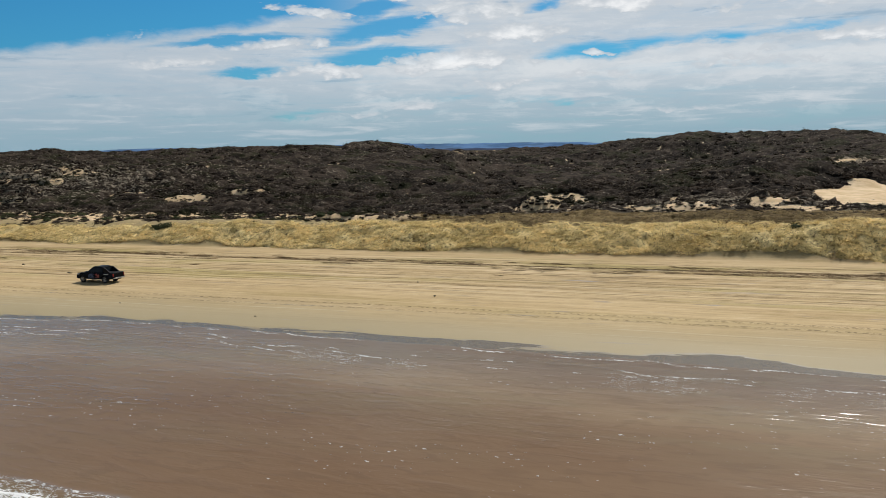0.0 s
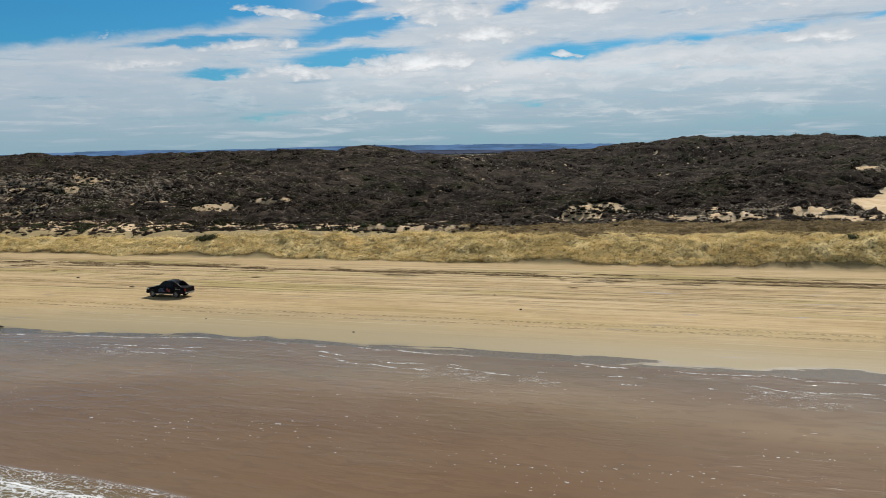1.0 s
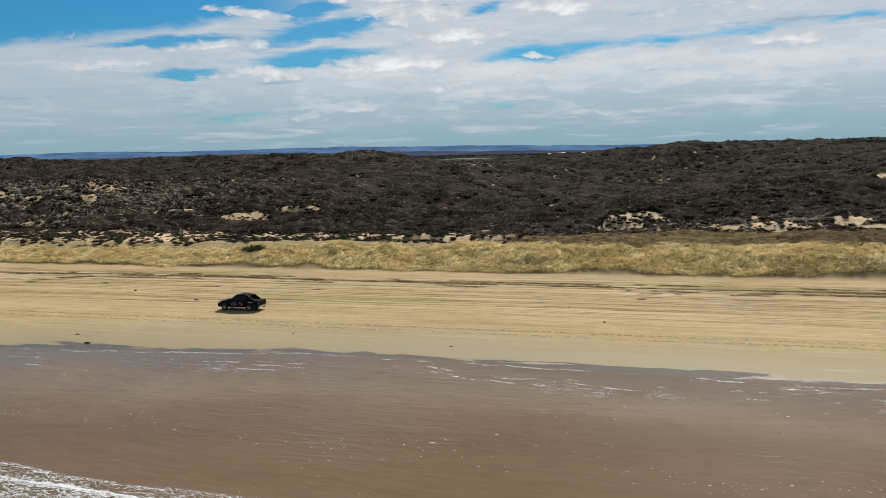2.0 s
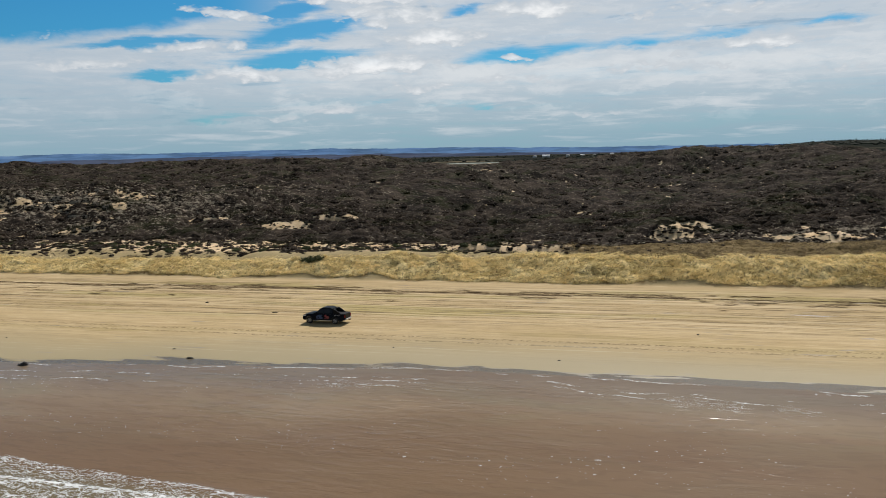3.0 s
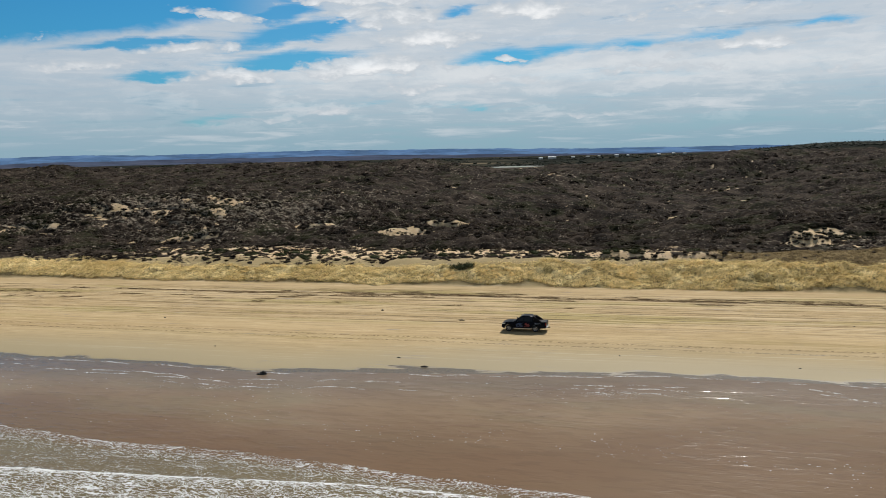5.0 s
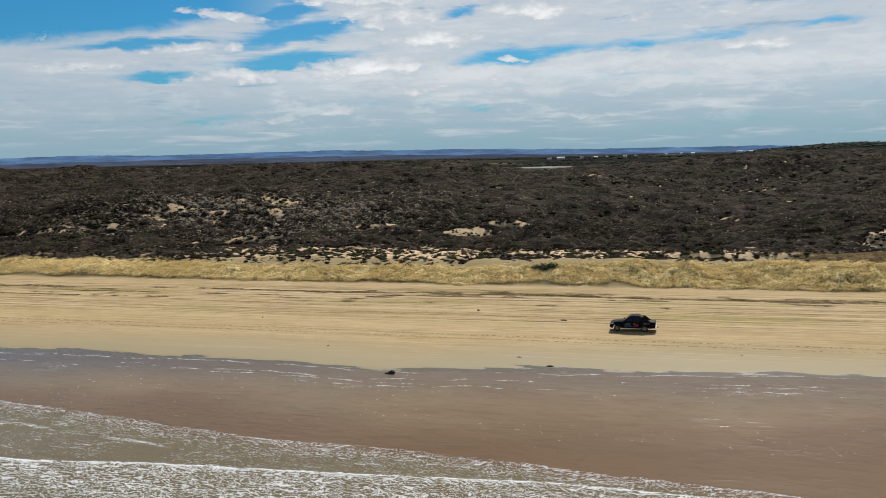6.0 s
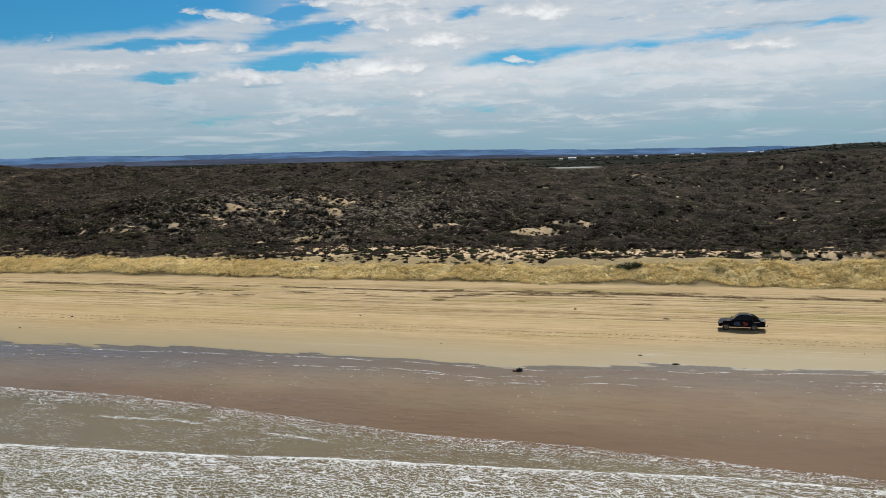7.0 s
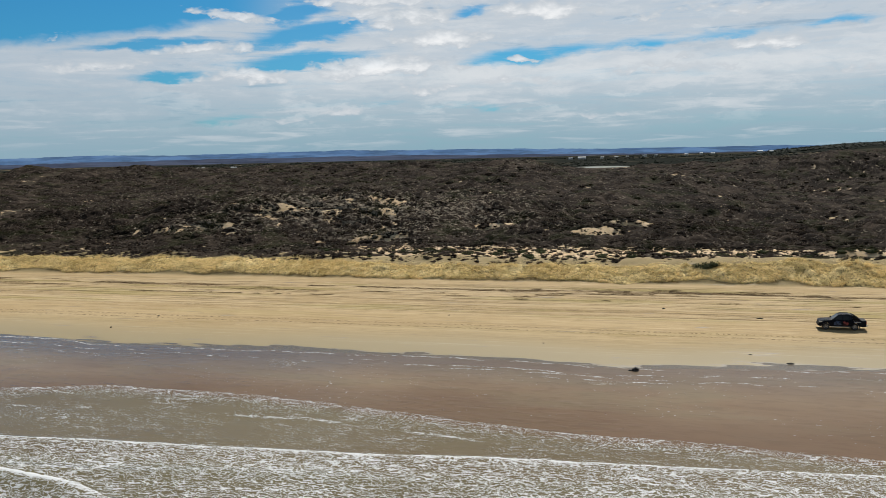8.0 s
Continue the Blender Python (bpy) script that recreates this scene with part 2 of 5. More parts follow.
    sand = N.mix(N.math("MULTIPLY", weed, 0.9), sand, (0.075, 0.047, 0.026))
    # a dotted line of old tread marks
    tread = N.attr("tread")
    tn = N.noise(N.scaled(pos, (2.4, 2.2, 0.0)), 1.0, 3.0, 0.6)
    sand = N.mix(N.math("MULTIPLY", tread, N.ramp(tn, 0.50, 0.55, 0.0, 0.95)), sand, (0.11, 0.07, 0.033))
    # damp sand by the water, darkest where the last wave has just drained
    torn = N.noise(N.scaled(pos, (0.13, 0.9, 0.0)), 1.0, 5.0, 0.62, 0.5)
    damp = N.ramp(N.math("ADD", N.attr("damp"), N.math("MULTIPLY", N.math("SUBTRACT", torn, 0.5), 2.8)), 0.30, 0.72)
    sand = N.mix(N.math("MULTIPLY", wet, 0.85), sand, (0.315, 0.262, 0.158))
    sand = N.mix(N.math("MULTIPLY", hair, 0.32), sand, (0.55, 0.50, 0.38))
    sand = N.mix(N.math("MULTIPLY", damp, 0.9), sand, (0.128, 0.098, 0.066))
    dune = N.mix(N.ramp(N.noise(N.scaled(pos, (0.3, 0.5, 0.5)), 1.0, 5.0, 0.65), 0.35, 0.65), (0.53, 0.375, 0.205), (0.70, 0.53, 0.33))
    sand = N.mix(N.ramp(y, 108.0, 113.0), sand, dune)
    soil_n = N.noise(pos, 1.1, 7.0, 0.75)
    soil = N.mix(N.ramp(soil_n, 0.35, 0.65), (0.018, 0.014, 0.008), (0.085, 0.063, 0.037))
    edge = N.math("ADD", bare, N.math("MULTIPLY", N.math("SUBTRACT", N.noise(pos, 1.1, 6.0, 0.8), 0.5), N.ramp(bare, 0.80, 0.98, 2.6, 0.2)))
    c = N.mix(N.ramp(edge, 0.46, 0.56), soil, sand)
    # dead straw lying between the grass tufts
    straw = N.mix(N.noise(pos, 3.0, 5.0, 0.7), (0.17, 0.125, 0.058), (0.46, 0.36, 0.18))
    c = N.mix(N.math("MULTIPLY", N.attr("straw"), 0.95), c, straw)
    dry = N.mix(N.noise(pos, 2.0, 6.0, 0.75), (0.07, 0.05, 0.022), (0.24, 0.18, 0.085))
    c = N.mix(N.attr("heath"), c, dry)
    # the inland plain: woods and fields
    fn = N.noise(N.scaled(pos, (0.0035, 0.0022, 0.0)), 1.0, 3.0, 0.5)
    field = N.mix(N.ramp(fn, 0.53, 0.57), (0.024, 0.026, 0.022), (0.052, 0.049, 0.036))
    field = N.mix(N.ramp(N.noise(N.scaled(pos, (0.0045, 0.0030, 0.0)), 1.0, 2.0, 0.5), 0.62, 0.64), field, (0.17, 0.135, 0.09))
    c = N.mix(far, c, field)
    N.put(b, "Base Color", c)
    N.put(b, "Roughness", N.math("SUBTRACT", N.ramp(wet, 0.3, 1.0, 0.92, 0.68), N.math("MULTIPLY", damp, 0.48)))
    N.put(b, "Specular IOR Level", N.math("MULTIPLY", N.math("MULTIPLY_ADD", damp, 0.35, 0.12), N.math("SUBTRACT", 1.0, far)))
    h = N.math("ADD", N.math("MULTIPLY", grain, 0.25), N.math("SUBTRACT", N.math("MULTIPLY", line1, ruts), N.math("MULTIPLY", marks, 0.3)))
    relief(N, b, h, 0.5, 0.12)
    return m


def water_material():
    m, N, b, pos = material("shallow_water_and_foam", 0.08, spec=0.38)
    foam, deep = N.attr("foam"), N.attr("deep")
    b.inputs["IOR"].default_value = 1.33
    b.inputs["Specular IOR Level"].default_value = 0.5
    broad = N.noise(N.scaled(pos, (0.035, 0.10, 0.0)), 1.0, 4.0, 0.55)
    blot = N.noise(N.scaled(pos, (0.06, 0.22, 0.0)), 1.0, 5.0, 0.6, 0.6)
    film = N.mix(N.ramp(broad, 0.35, 0.65), (0.235, 0.152, 0.082), (0.305, 0.212, 0.122))
    film = N.mix(N.ramp(blot, 0.44, 0.64, 0.0, 0.55), film, (0.245, 0.190, 0.105))
    film = N.mix(N.attr("silt"), film, (0.150, 0.083, 0.040))
    # thin water by the shore, its grey-purple sky reflection put into the colour
    film = N.mix(N.attr("thin"), film, (0.150, 0.114, 0.090))
    sea = N.mix(N.ramp(broad, 0.35, 0.65), (0.160, 0.130, 0.070), (0.185, 0.158, 0.086))
    # ripple shade put into the film colour, in step with the bump
    painted_ripples = N.noise(N.scaled(pos, (0.42, 1.35, 0.0)), 1.0, 2.5, 0.5, 0.7)
    film = N.mix(N.ramp(painted_ripples, 0.50, 0.64, 0.0, 0.16), film, (0.085, 0.052, 0.028))
    c = N.mix(deep, film, sea)
    # lacy foam: cells and strings, torn open in places
    warp = N.add("TexNoise", i_Scale=0.9, i_Detail=5.0, i_Roughness=0.62)
    N.put(warp, "Vector", pos)
    wv = N.add("VectorMath", operation="MULTIPLY_ADD")
    N.put(wv, 0, warp.outputs["Color"])
    wv.inputs[1].default_value = (1.9, 1.6, 0.0)
    N.put(wv, 2, N.scaled(pos, (0.58, 1.15, 0.0)))

    def net(scale, width):
        cells = N.add("TexVoronoi", feature="DISTANCE_TO_EDGE", i_Scale=scale, i_Randomness=1.0)
        N.put(cells, "Vector", wv.outputs[0])
        return N.ramp(cells.outputs["Distance"], 0.0, width, 1.0, 0.0)

    patch = N.noise(N.scaled(pos, (0.45, 1.0, 0.0)), 1.0, 6.0, 0.70, 0.3)
    shred = N.noise(N.scaled(pos, (2.2, 4.0, 0.0)), 1.0, 4.0, 0.7)
    tex = N.math("ADD", N.math("MULTIPLY", net(2.9, 0.14), 0.58), N.math("MULTIPLY", net(6.5, 0.2), 0.22))
    tex = N.math("ADD", tex, N.math("ADD", N.math("MULTIPLY", N.math("SUBTRACT", patch, 0.5), 0.95), N.math("MULTIPLY", N.math("SUBTRACT", shred, 0.5), 0.30)))
    v = N.math("SUBTRACT", N.math("ADD", foam, tex), 0.74)
    mask = N.math("MULTIPLY", N.ramp(v, 0.0, 0.19), N.ramp(foam, 0.03, 0.16))
    # loose flecks of froth drifting on the thin water
    froth = N.noise(N.scaled(pos, (1.9, 4.2, 0.0)), 1.0, 2.0, 0.6)
    drift = N.noise(N.scaled(pos, (0.07, 0.16, 0.0)), 1.0, 4.0, 0.6, 0.8)
    mask = N.math("MAXIMUM", mask, N.math("MULTIPLY", N.ramp(froth, 0.68, 0.71), N.math("MULTIPLY", N.ramp(drift, 0.50, 0.62), N.ramp(deep, 0.3, 0.0, 0.0, 0.9))))
    thin = N.ramp(v, -0.35, 0.15, 0.0, 0.30)
    c = N.mix(N.math("MULTIPLY", thin, foam), c, (0.40, 0.37, 0.29))
    c = N.mix(mask, c, (0.66, 0.665, 0.655))
    N.put(b, "Base Color", c)
    N.put(b, "Roughness", N.math("ADD", N.ramp(deep, 0.0, 1.0, 0.18, 0.16), N.math("MULTIPLY", mask, 0.6)))
    rip1 = N.noise(N.scaled(pos, (0.42, 1.35, 0.0)), 1.0, 2.5, 0.5, 0.7)
    rip2 = N.noise(N.scaled(pos, (0.95, 2.5, 0.0)), 1.0, 3.0, 0.6, 0.3)
    band = N.noise(N.scaled(pos, (0.32, 2.1, 0.0)), 1.0, 2.5, 0.5, 0.9)
    combed = N.math("MULTIPLY", band, N.ramp(N.noise(N.scaled(pos, (0.05, 0.16, 0.0)), 1.0, 3.0, 0.6), 0.46, 0.62, 0.0, 0.30))
    combed = N.math("ADD", combed, N.math("MULTIPLY", N.math("MULTIPLY", band, N.attr("combed")), 0.42))
    hgt = N.math("ADD", N.math("MULTIPLY", rip1, 0.38), N.math("ADD", N.math("MULTIPLY", rip2, 0.16), combed))
    rip3 = N.noise(N.scaled(pos, (2.6, 5.5, 0.0)), 1.0, 2.0, 0.6)
    hgt = N.math("ADD", hgt, N.math("MULTIPLY", rip3, 0.02))
    hgt = N.math("MULTIPLY", hgt, N.ramp(N.noise(N.scaled(pos, (0.025, 0.06, 0.0)), 1.0, 3.0), 0.35, 0.65, 0.45, 1.0))
    hgt = N.math("ADD", hgt, N.math("MULTIPLY", mask, 0.2))
    relief(N, b, hgt, 1.0, 0.115)
    return m


def leaf_material(name, dark, light, dead, dead_share, glow, bump=0.0, grain=0.0):
    """Leaves that differ from plant to plant, patch to patch and leaf to leaf; glow: the share of light that comes through them."""
    m, N, b, pos = material(name, 0.85, spec=0.03)
    tint = N.attr("tint")
    isl = N.add("NewGeometry").outputs["Random Per Island"]
    patch = N.noise(N.scaled(pos, (1.0, 1.0, 0.0)), 0.05, 4.0, 0.6)
    k = N.math("ADD", N.math("MULTIPLY", N.ramp(tint, 0.1, 0.9), 0.85), N.math("ADD", N.math("MULTIPLY", isl, 0.25), N.ramp(patch, 0.3, 0.7, -0.3, 0.35)))
    c = N.mix(N.math("MULTIPLY", k, 1.0, clamp=True), dark, light)
    if bump:
        # green stands, brown stands and grey dead stands
        c = N.mix(N.ramp(N.noise(N.scaled(pos, (1.0, 1.0, 0.0)), 0.085, 4.0, 0.6), 0.51, 0.60, 0.0, 0.8), c, (0.036, 0.041, 0.016))
        grey = N.ramp(N.noise(N.scaled(pos, (1.3, 1.0, 0.0)), 0.06, 5.0, 0.65), 0.53, 0.66, 0.0, 0.8)
        c = N.mix(N.math("MULTIPLY", grey, N.ramp(tint, 0.2, 0.8, 0.4, 1.0)), c, (0.088, 0.068, 0.049))
        stand = N.noise(N.scaled(pos, (1.0, 1.0, 0.0)), 0.12, 5.0, 0.68)
        c = N.mix(N.ramp(stand, 0.53, 0.40, 0.0, 0.75), c, tuple(0.6 * k for k in dark))
        c = N.mix(N.ramp(stand, 0.52, 0.68, 0.0, 0.7), c, tuple(1.5 * k for k in light))
    old = N.math("ADD", N.math("MULTIPLY", tint, 0.55), N.math("MULTIPLY", N.noise(pos, 0.09, 4.0, 0.6), 0.45))
    c = N.mix(N.ramp(old, 1 - dead_share - 0.05, 1 - dead_share + 0.05), c, dead)
    if bump:
        fine = N.noise(pos, 1.7, 6.0, 0.75)
        c = N.mix(N.ramp(fine, 0.52, 0.64, 0.0, 0.75), c, dead)
        c = N.mix(N.ramp(fine, 0.48, 0.36, 0.0, 0.6), c, tuple(k * 0.8 for k in dark))
        # bleached twigs and sand showing through where the growth is thin
        twigs = N.math("ADD", N.noise(N.scaled(pos, (1.0, 1.3, 1.3)), 0.9, 6.0, 0.72), N.math("MULTIPLY", N.attr("pale"), 0.27))
        c = N.mix(N.ramp(twigs, 0.60, 0.64, 0.0, 0.95), c, (0.38, 0.32, 0.235))
        relief(N, b, fine, 1.0, bump)
    if grain:
        # matted stems: fine upright fibres with darker gaps
        fibre = N.noise(N.scaled(pos, (1.0, 1.0, 0.45)), 3.6, 5.0, 0.78, 0.5)
        c = N.mix(N.ramp(fibre, 0.50, 0.38, 0.0, 0.9), c, tuple(0.5 * k for k in dead))
        c = N.mix(N.ramp(fibre, 0.55, 0.68, 0.0, 0.6), c, tuple(min(0.9, 1.15 * k) for k in light))
        relief(N, b, fibre, 1.0, grain)
    N.put(b, "Base Color", c)
    t = N.add("BsdfTranslucent")
    N.put(t, "Color", c)
    mixed = N.add("MixShader", i_0=glow)
    N.tree.links.new(b.outputs[0], mixed.inputs[1])
    N.tree.links.new(t.outputs[0], mixed.inputs[2])
    out = [n for n in N.tree.nodes if n.type == "OUTPUT_MATERIAL"][0]
    N.tree.links.new(mixed.outputs[0], out.inputs[0])
    return m


GROUND = ground_material()
WATER = water_material()
SCRUB = leaf_material("scrub_leaves", (0.019, 0.0148, 0.0120), (0.082, 0.062, 0.047), (0.150, 0.113, 0.079), 0.15, 0.36, 0.35)
WOODS = leaf_material("woodland_leaves", (0.020, 0.024, 0.019), (0.040, 0.045, 0.032), (0.055, 0.05, 0.038), 0.2, 0.1)
GRASS = leaf_material("dry_dune_grass", (0.60, 0.46, 0.20), (0.93, 0.765, 0.42), (0.30, 0.21, 0.09), 0.2, 0.5)
GRASS_MOUND = leaf_material("matted_dune_grass", (0.53, 0.385, 0.145), (0.90, 0.70, 0.335), (0.33, 0.22, 0.09), 0.18, 0.0, grain=0.30)
HEATH_MOUND = leaf_material("matted_heath", (0.105, 0.073, 0.030), (0.26, 0.187, 0.088), (0.11, 0.077, 0.038), 0.25, 0.0, grain=0.25)
TWIGS = leaf_material("bleached_twigs", (0.22, 0.18, 0.13), (0.50, 0.42, 0.31), (0.2, 0.16, 0.12), 0.2, 0.0)
HEATH = leaf_material("brown_heath", (0.10, 0.070, 0.028), (0.27, 0.195, 0.090), (0.10, 0.075, 0.035), 0.25, 0.4)
WRACK = leaf_material("dry_seaweed", (0.085, 0.053, 0.026), (0.19, 0.125, 0.062), (0.22, 0.155, 0.085), 0.2, 0.2)

# ---- the lie of the land ----


def value_noise(x, y, seed):
    """Smooth noise from -1 to 1 with features one metre apart."""
    x0, y0 = np.floor(x), np.floor(y)
    fx, fy = x - x0, y - y0
    fx, fy = fx * fx * (3 - 2 * fx), fy * fy * (3 - 2 * fy)

    def h(i, j):
        k = (i.astype(np.int64) * 374761393 + j.astype(np.int64) * 668265263 + seed * 1442695041) & 0x7FFFFFFF
        k = ((k ^ (k >> 13)) * 1274126177) & 0x7FFFFFFF
        return ((k ^ (k >> 16)) & 0xFFFF) / 32767.5 - 1

    a, b, c, d = h(x0, y0), h(x0 + 1, y0), h(x0, y0 + 1), h(x0 + 1, y0 + 1)
    return (a * (1 - fx) + b * fx) * (1 - fy) + (c * (1 - fx) + d * fx) * fy


def fbm(x, y, size, seed, octaves=3):
    total, amp, s = 0.0, 1.0, size
    for k in range(octaves):
        total = total + amp * value_noise(x / s + 31.7 * k, y / s + 17.3 * k, seed + k)
        amp, s = amp * 0.5, s * 0.5
    return total / 1.6


def step(a, b, v):
    t = np.clip((v - a) / (b - a), 0, 1)
    return t * t * (3 - 2 * t)


PROFILE_Y = [-4600, -400, -60, 0, 10, 25, 33, 55, 75, 82, 97, 101, 104, 107, 112, 121, 135, 150, 165, 206, 245, 300, 330, 380, 450, 600, 1000, 2000, 4700]
PROFILE_Z = [-8, -5, -2, -0.9, -0.6, -0.15, 0.05, 0.5, 1.12, 1.33, 2.0, 2.5, 3.6, 4.4, 5.0, 5.3, 6.3, 7.2, 8.6, 9.8, 11.0, 11.5, 13.0, 14.0, 12.0, 8.0, 9.0, 12, 13]
# x, y, height, spread in x and in y
NEAR_DUNES = [
    (-180, 169, 5.3, 42, 25), (-65, 171, -4.2, 26, 26), (4, 148, 2.4, 42, 42), (-159, 144, -2.4, 16, 16), (15, 183, 1.9, 10, 6), (-82, 186, -2.0, 10, 6),
    (-132, 186, -1.7, 10, 6), (-218, 132, -1.7, 10, 6), (-106, 207, 1.6, 16, 12), (-154, 191, 1.6, 10, 6), (-60, 108, 0.9, 30, 5), (5, 104, 1.2, 24, 6),
]
HOLLOW = [
    (-20, 281, -5.8, 42, 50), (-144, 247, 4.5, 42, 50), (-158, 325, 4.6, 16, 19), (-413, 330, 4.4, 26, 19), (-6, 288, 2.8, 10, 7), (-64, 329, -2.6, 10, 7),
    (-332, 307, -2.6, 10, 7), (-45, 218, -4.0, 42, 30), (-94, 255, 2.4, 10, 12), (-266, 280, 2.5, 10, 7), (-22, 330, -2.6, 16, 19), (-56, 292, -2.5, 26, 31),
    (-14, 271, -2.5, 10, 7),
]
BACK_RIDGE = [
    (-9, 392, 6.6, 42, 50), (-379, 372, 5.0, 42, 50), (-183, 356, 3.1, 42, 50), (-297, 395, 4.8, 42, 50), (-60, 384, 2.1, 26, 31), (27, 353, 3.8, 26, 31),
    (-419, 359, 3.4, 26, 31), (-34, 358, 3.2, 16, 19), (-92, 398, 1.8, 16, 19), (-156, 354, 1.6, 16, 19), (-230, 393, 5.2, 42, 30), (-49, 348, 1.8, 10, 7),
    (-379, 372, 2.7, 10, 7), (15, 385, 1.3, 10, 12), (-168, 349, 2.5, 10, 12), (-341, 395, 1.9, 26, 31), (-118, 376, 0.9, 26, 31),
]
POND = (-131, 388, 13, 24, 15.9)


def pond_reach(x, y):
    """Below 1 on the pond."""
    return np.hypot((x - POND[0]) / POND[2], (y - POND[1]) / POND[3])


# bare sand among the scrub: x, y, spreads
BARE_WEST = [
    (-129.5, 148, 3.4, 1.4), (-131.5, 147.2, 2.2, 0.9), (-108, 137.5, 3.2, 1.6), (-104.5, 139.5, 2.6, 1.0), (-99.2, 151, 2.6, 1.5), (-103.5, 151, 4.2, 0.9), (-168.5, 268, 3.2, 2.2), (-165.5, 271, 2.6, 1.4), (-160.3, 164.8, 3.0, 1.4),
    (-181.7, 153.8, 2.8, 1.8), (-184.5, 151.5, 2.4, 1.2), (-175.2, 155.8, 2.0, 1.8), (-154.8, 132, 3.2, 1.5), (-151.0, 134, 3.4, 0.8), (-191, 141.4, 2.6, 1.2), (-195.5, 140.2, 3.0, 0.6), (-186.6, 135.9, 1.8, 0.9), (-205, 136.5, 4.0, 0.5),
    (-157.8, 155.2, 1.8, 1.1), (-146.3, 134, 2.4, 0.8),
]
BARE_EAST = [
    (-33.2, 130.5, 3.4, 1.9), (-35.0, 128.5, 2.4, 1.1), (-30.0, 134, 3.4, 0.9), (-18, 126.5, 2.2, 0.8), (-1.0, 127, 3.0, 1.6), (-11, 122.8, 2.4, 0.8), (3, 124, 2.2, 1.0), (11.3, 181, 2.8, 2.4),
    (14.6, 183.5, 2.4, 1.2), (-94, 255.2, 2.4, 1.0), (-42.8, 141, 4.0, 0.5), (-51.5, 115.5, 4.0, 0.8), (-62, 116, 4.5, 0.7),
]

def land(x, y):
    x, y = np.asarray(x, float), np.asarray(y, float)
    wob = fbm(x, y * 0 + 3.1, 16, 5) * 1.2 * step(99, 106, y) * (1 - step(118, 150, y))
    z = np.interp(y + wob, PROFILE_Y, PROFILE_Z)
    for hx, hy, a, sx, sy in NEAR_DUNES + HOLLOW + BACK_RIDGE:
        z = z + a * np.exp(-((x - hx) / sx) ** 2 - ((y - hy) / sy) ** 2) * step(99, 108, y)
    rough = step(110, 150, y) * (1 - step(430, 900, y) * 0.6)
    z = z + rough * (1.3 * fbm(x, y, 26, 11) + 1.5 * fbm(x, y, 11, 23, 2) + 0.55 * fbm(x, y, 5.5, 29, 2)) + step(101, 106, y) * (1 - step(125, 160, y)) * 0.45 * fbm(x, y, 6, 41) + step(101.5, 104, y) * (1 - step(111, 114, y)) * 0.28 * fbm(x, y, 2.6, 43, 2)
    z = z + step(54, 62, y) * (1 - step(96, 101, y)) * 0.03 * value_noise(x / 14, y / 0.55, 77) * step(76, 80, y)
    z = z + step(54, 62, y) * (1 - step(100, 104, y)) * 0.05 * fbm(x, y, 12, 78)
    # sandy scarps that face the sea
    for bx, by, sx, sy in BARE_WEST + BARE_EAST:
        if sy < 5:
            w = max(1.9, 1.5 * sy)
            v = (y - by) / w
            z = z + min(1.5, 0.32 * sx) * v * np.exp(-v * v * 0.6 - ((x - bx) / (1.3 * sx)) ** 2)
    # the ridge far to the right and a shallow pan behind the dunes
    z = z + (14 * step(60, 330, x) + 4 * step(-250, 60, x)) * np.exp(-((y - 2250) / 260) ** 2)
    pan = step(1.3, 1.0, pond_reach(x, y))
    return z * (1 - pan) + (POND[4] - 0.1) * pan


def shore(x):
    """Where the thin water ends on the sand."""
    x = np.asarray(x, float)
    return np.interp(x, [-175, -166, -160, -137, -107, -95, -74, -56, -30, 6], [57.4, 57.1, 55.2, 55.9, 56.6, 55.3, 57.4, 59.8, 59.3, 58.2]) + 0.5 * fbm(x, x * 0, 9, 3) + 0.2 * fbm(x, x * 0, 2.2, 8)


# where pale sand and bleached wood show through most: x, y, spreads, strength
FLECKED = [
    (-180, 155, 30, 13, 0.34), (-150, 162, 26, 15, 0.28), (-152, 134, 16, 7, 0.34), (-197, 138, 14, 5, 0.36), (-122, 150, 24, 9, 0.14), (-230, 225, 40, 26, 0.24),
    (-166, 268, 10, 9, 0.4), (-140, 190, 26, 16, 0.16), (-10, 126, 22, 5, 0.46), (11, 182, 10, 8, 0.6), (-118, 118.5, 26, 3, 0.5), (-94, 253, 14, 8, 0.16), (-158, 322, 14, 12, 0.2),
]


def flecked(x, y):
    total = 0.0
    for fx, fy, sx, sy, k in FLECKED:
        total = total + k * np.exp(-((x - fx) / sx) ** 2 - ((y - fy) / sy) ** 2)
    return total


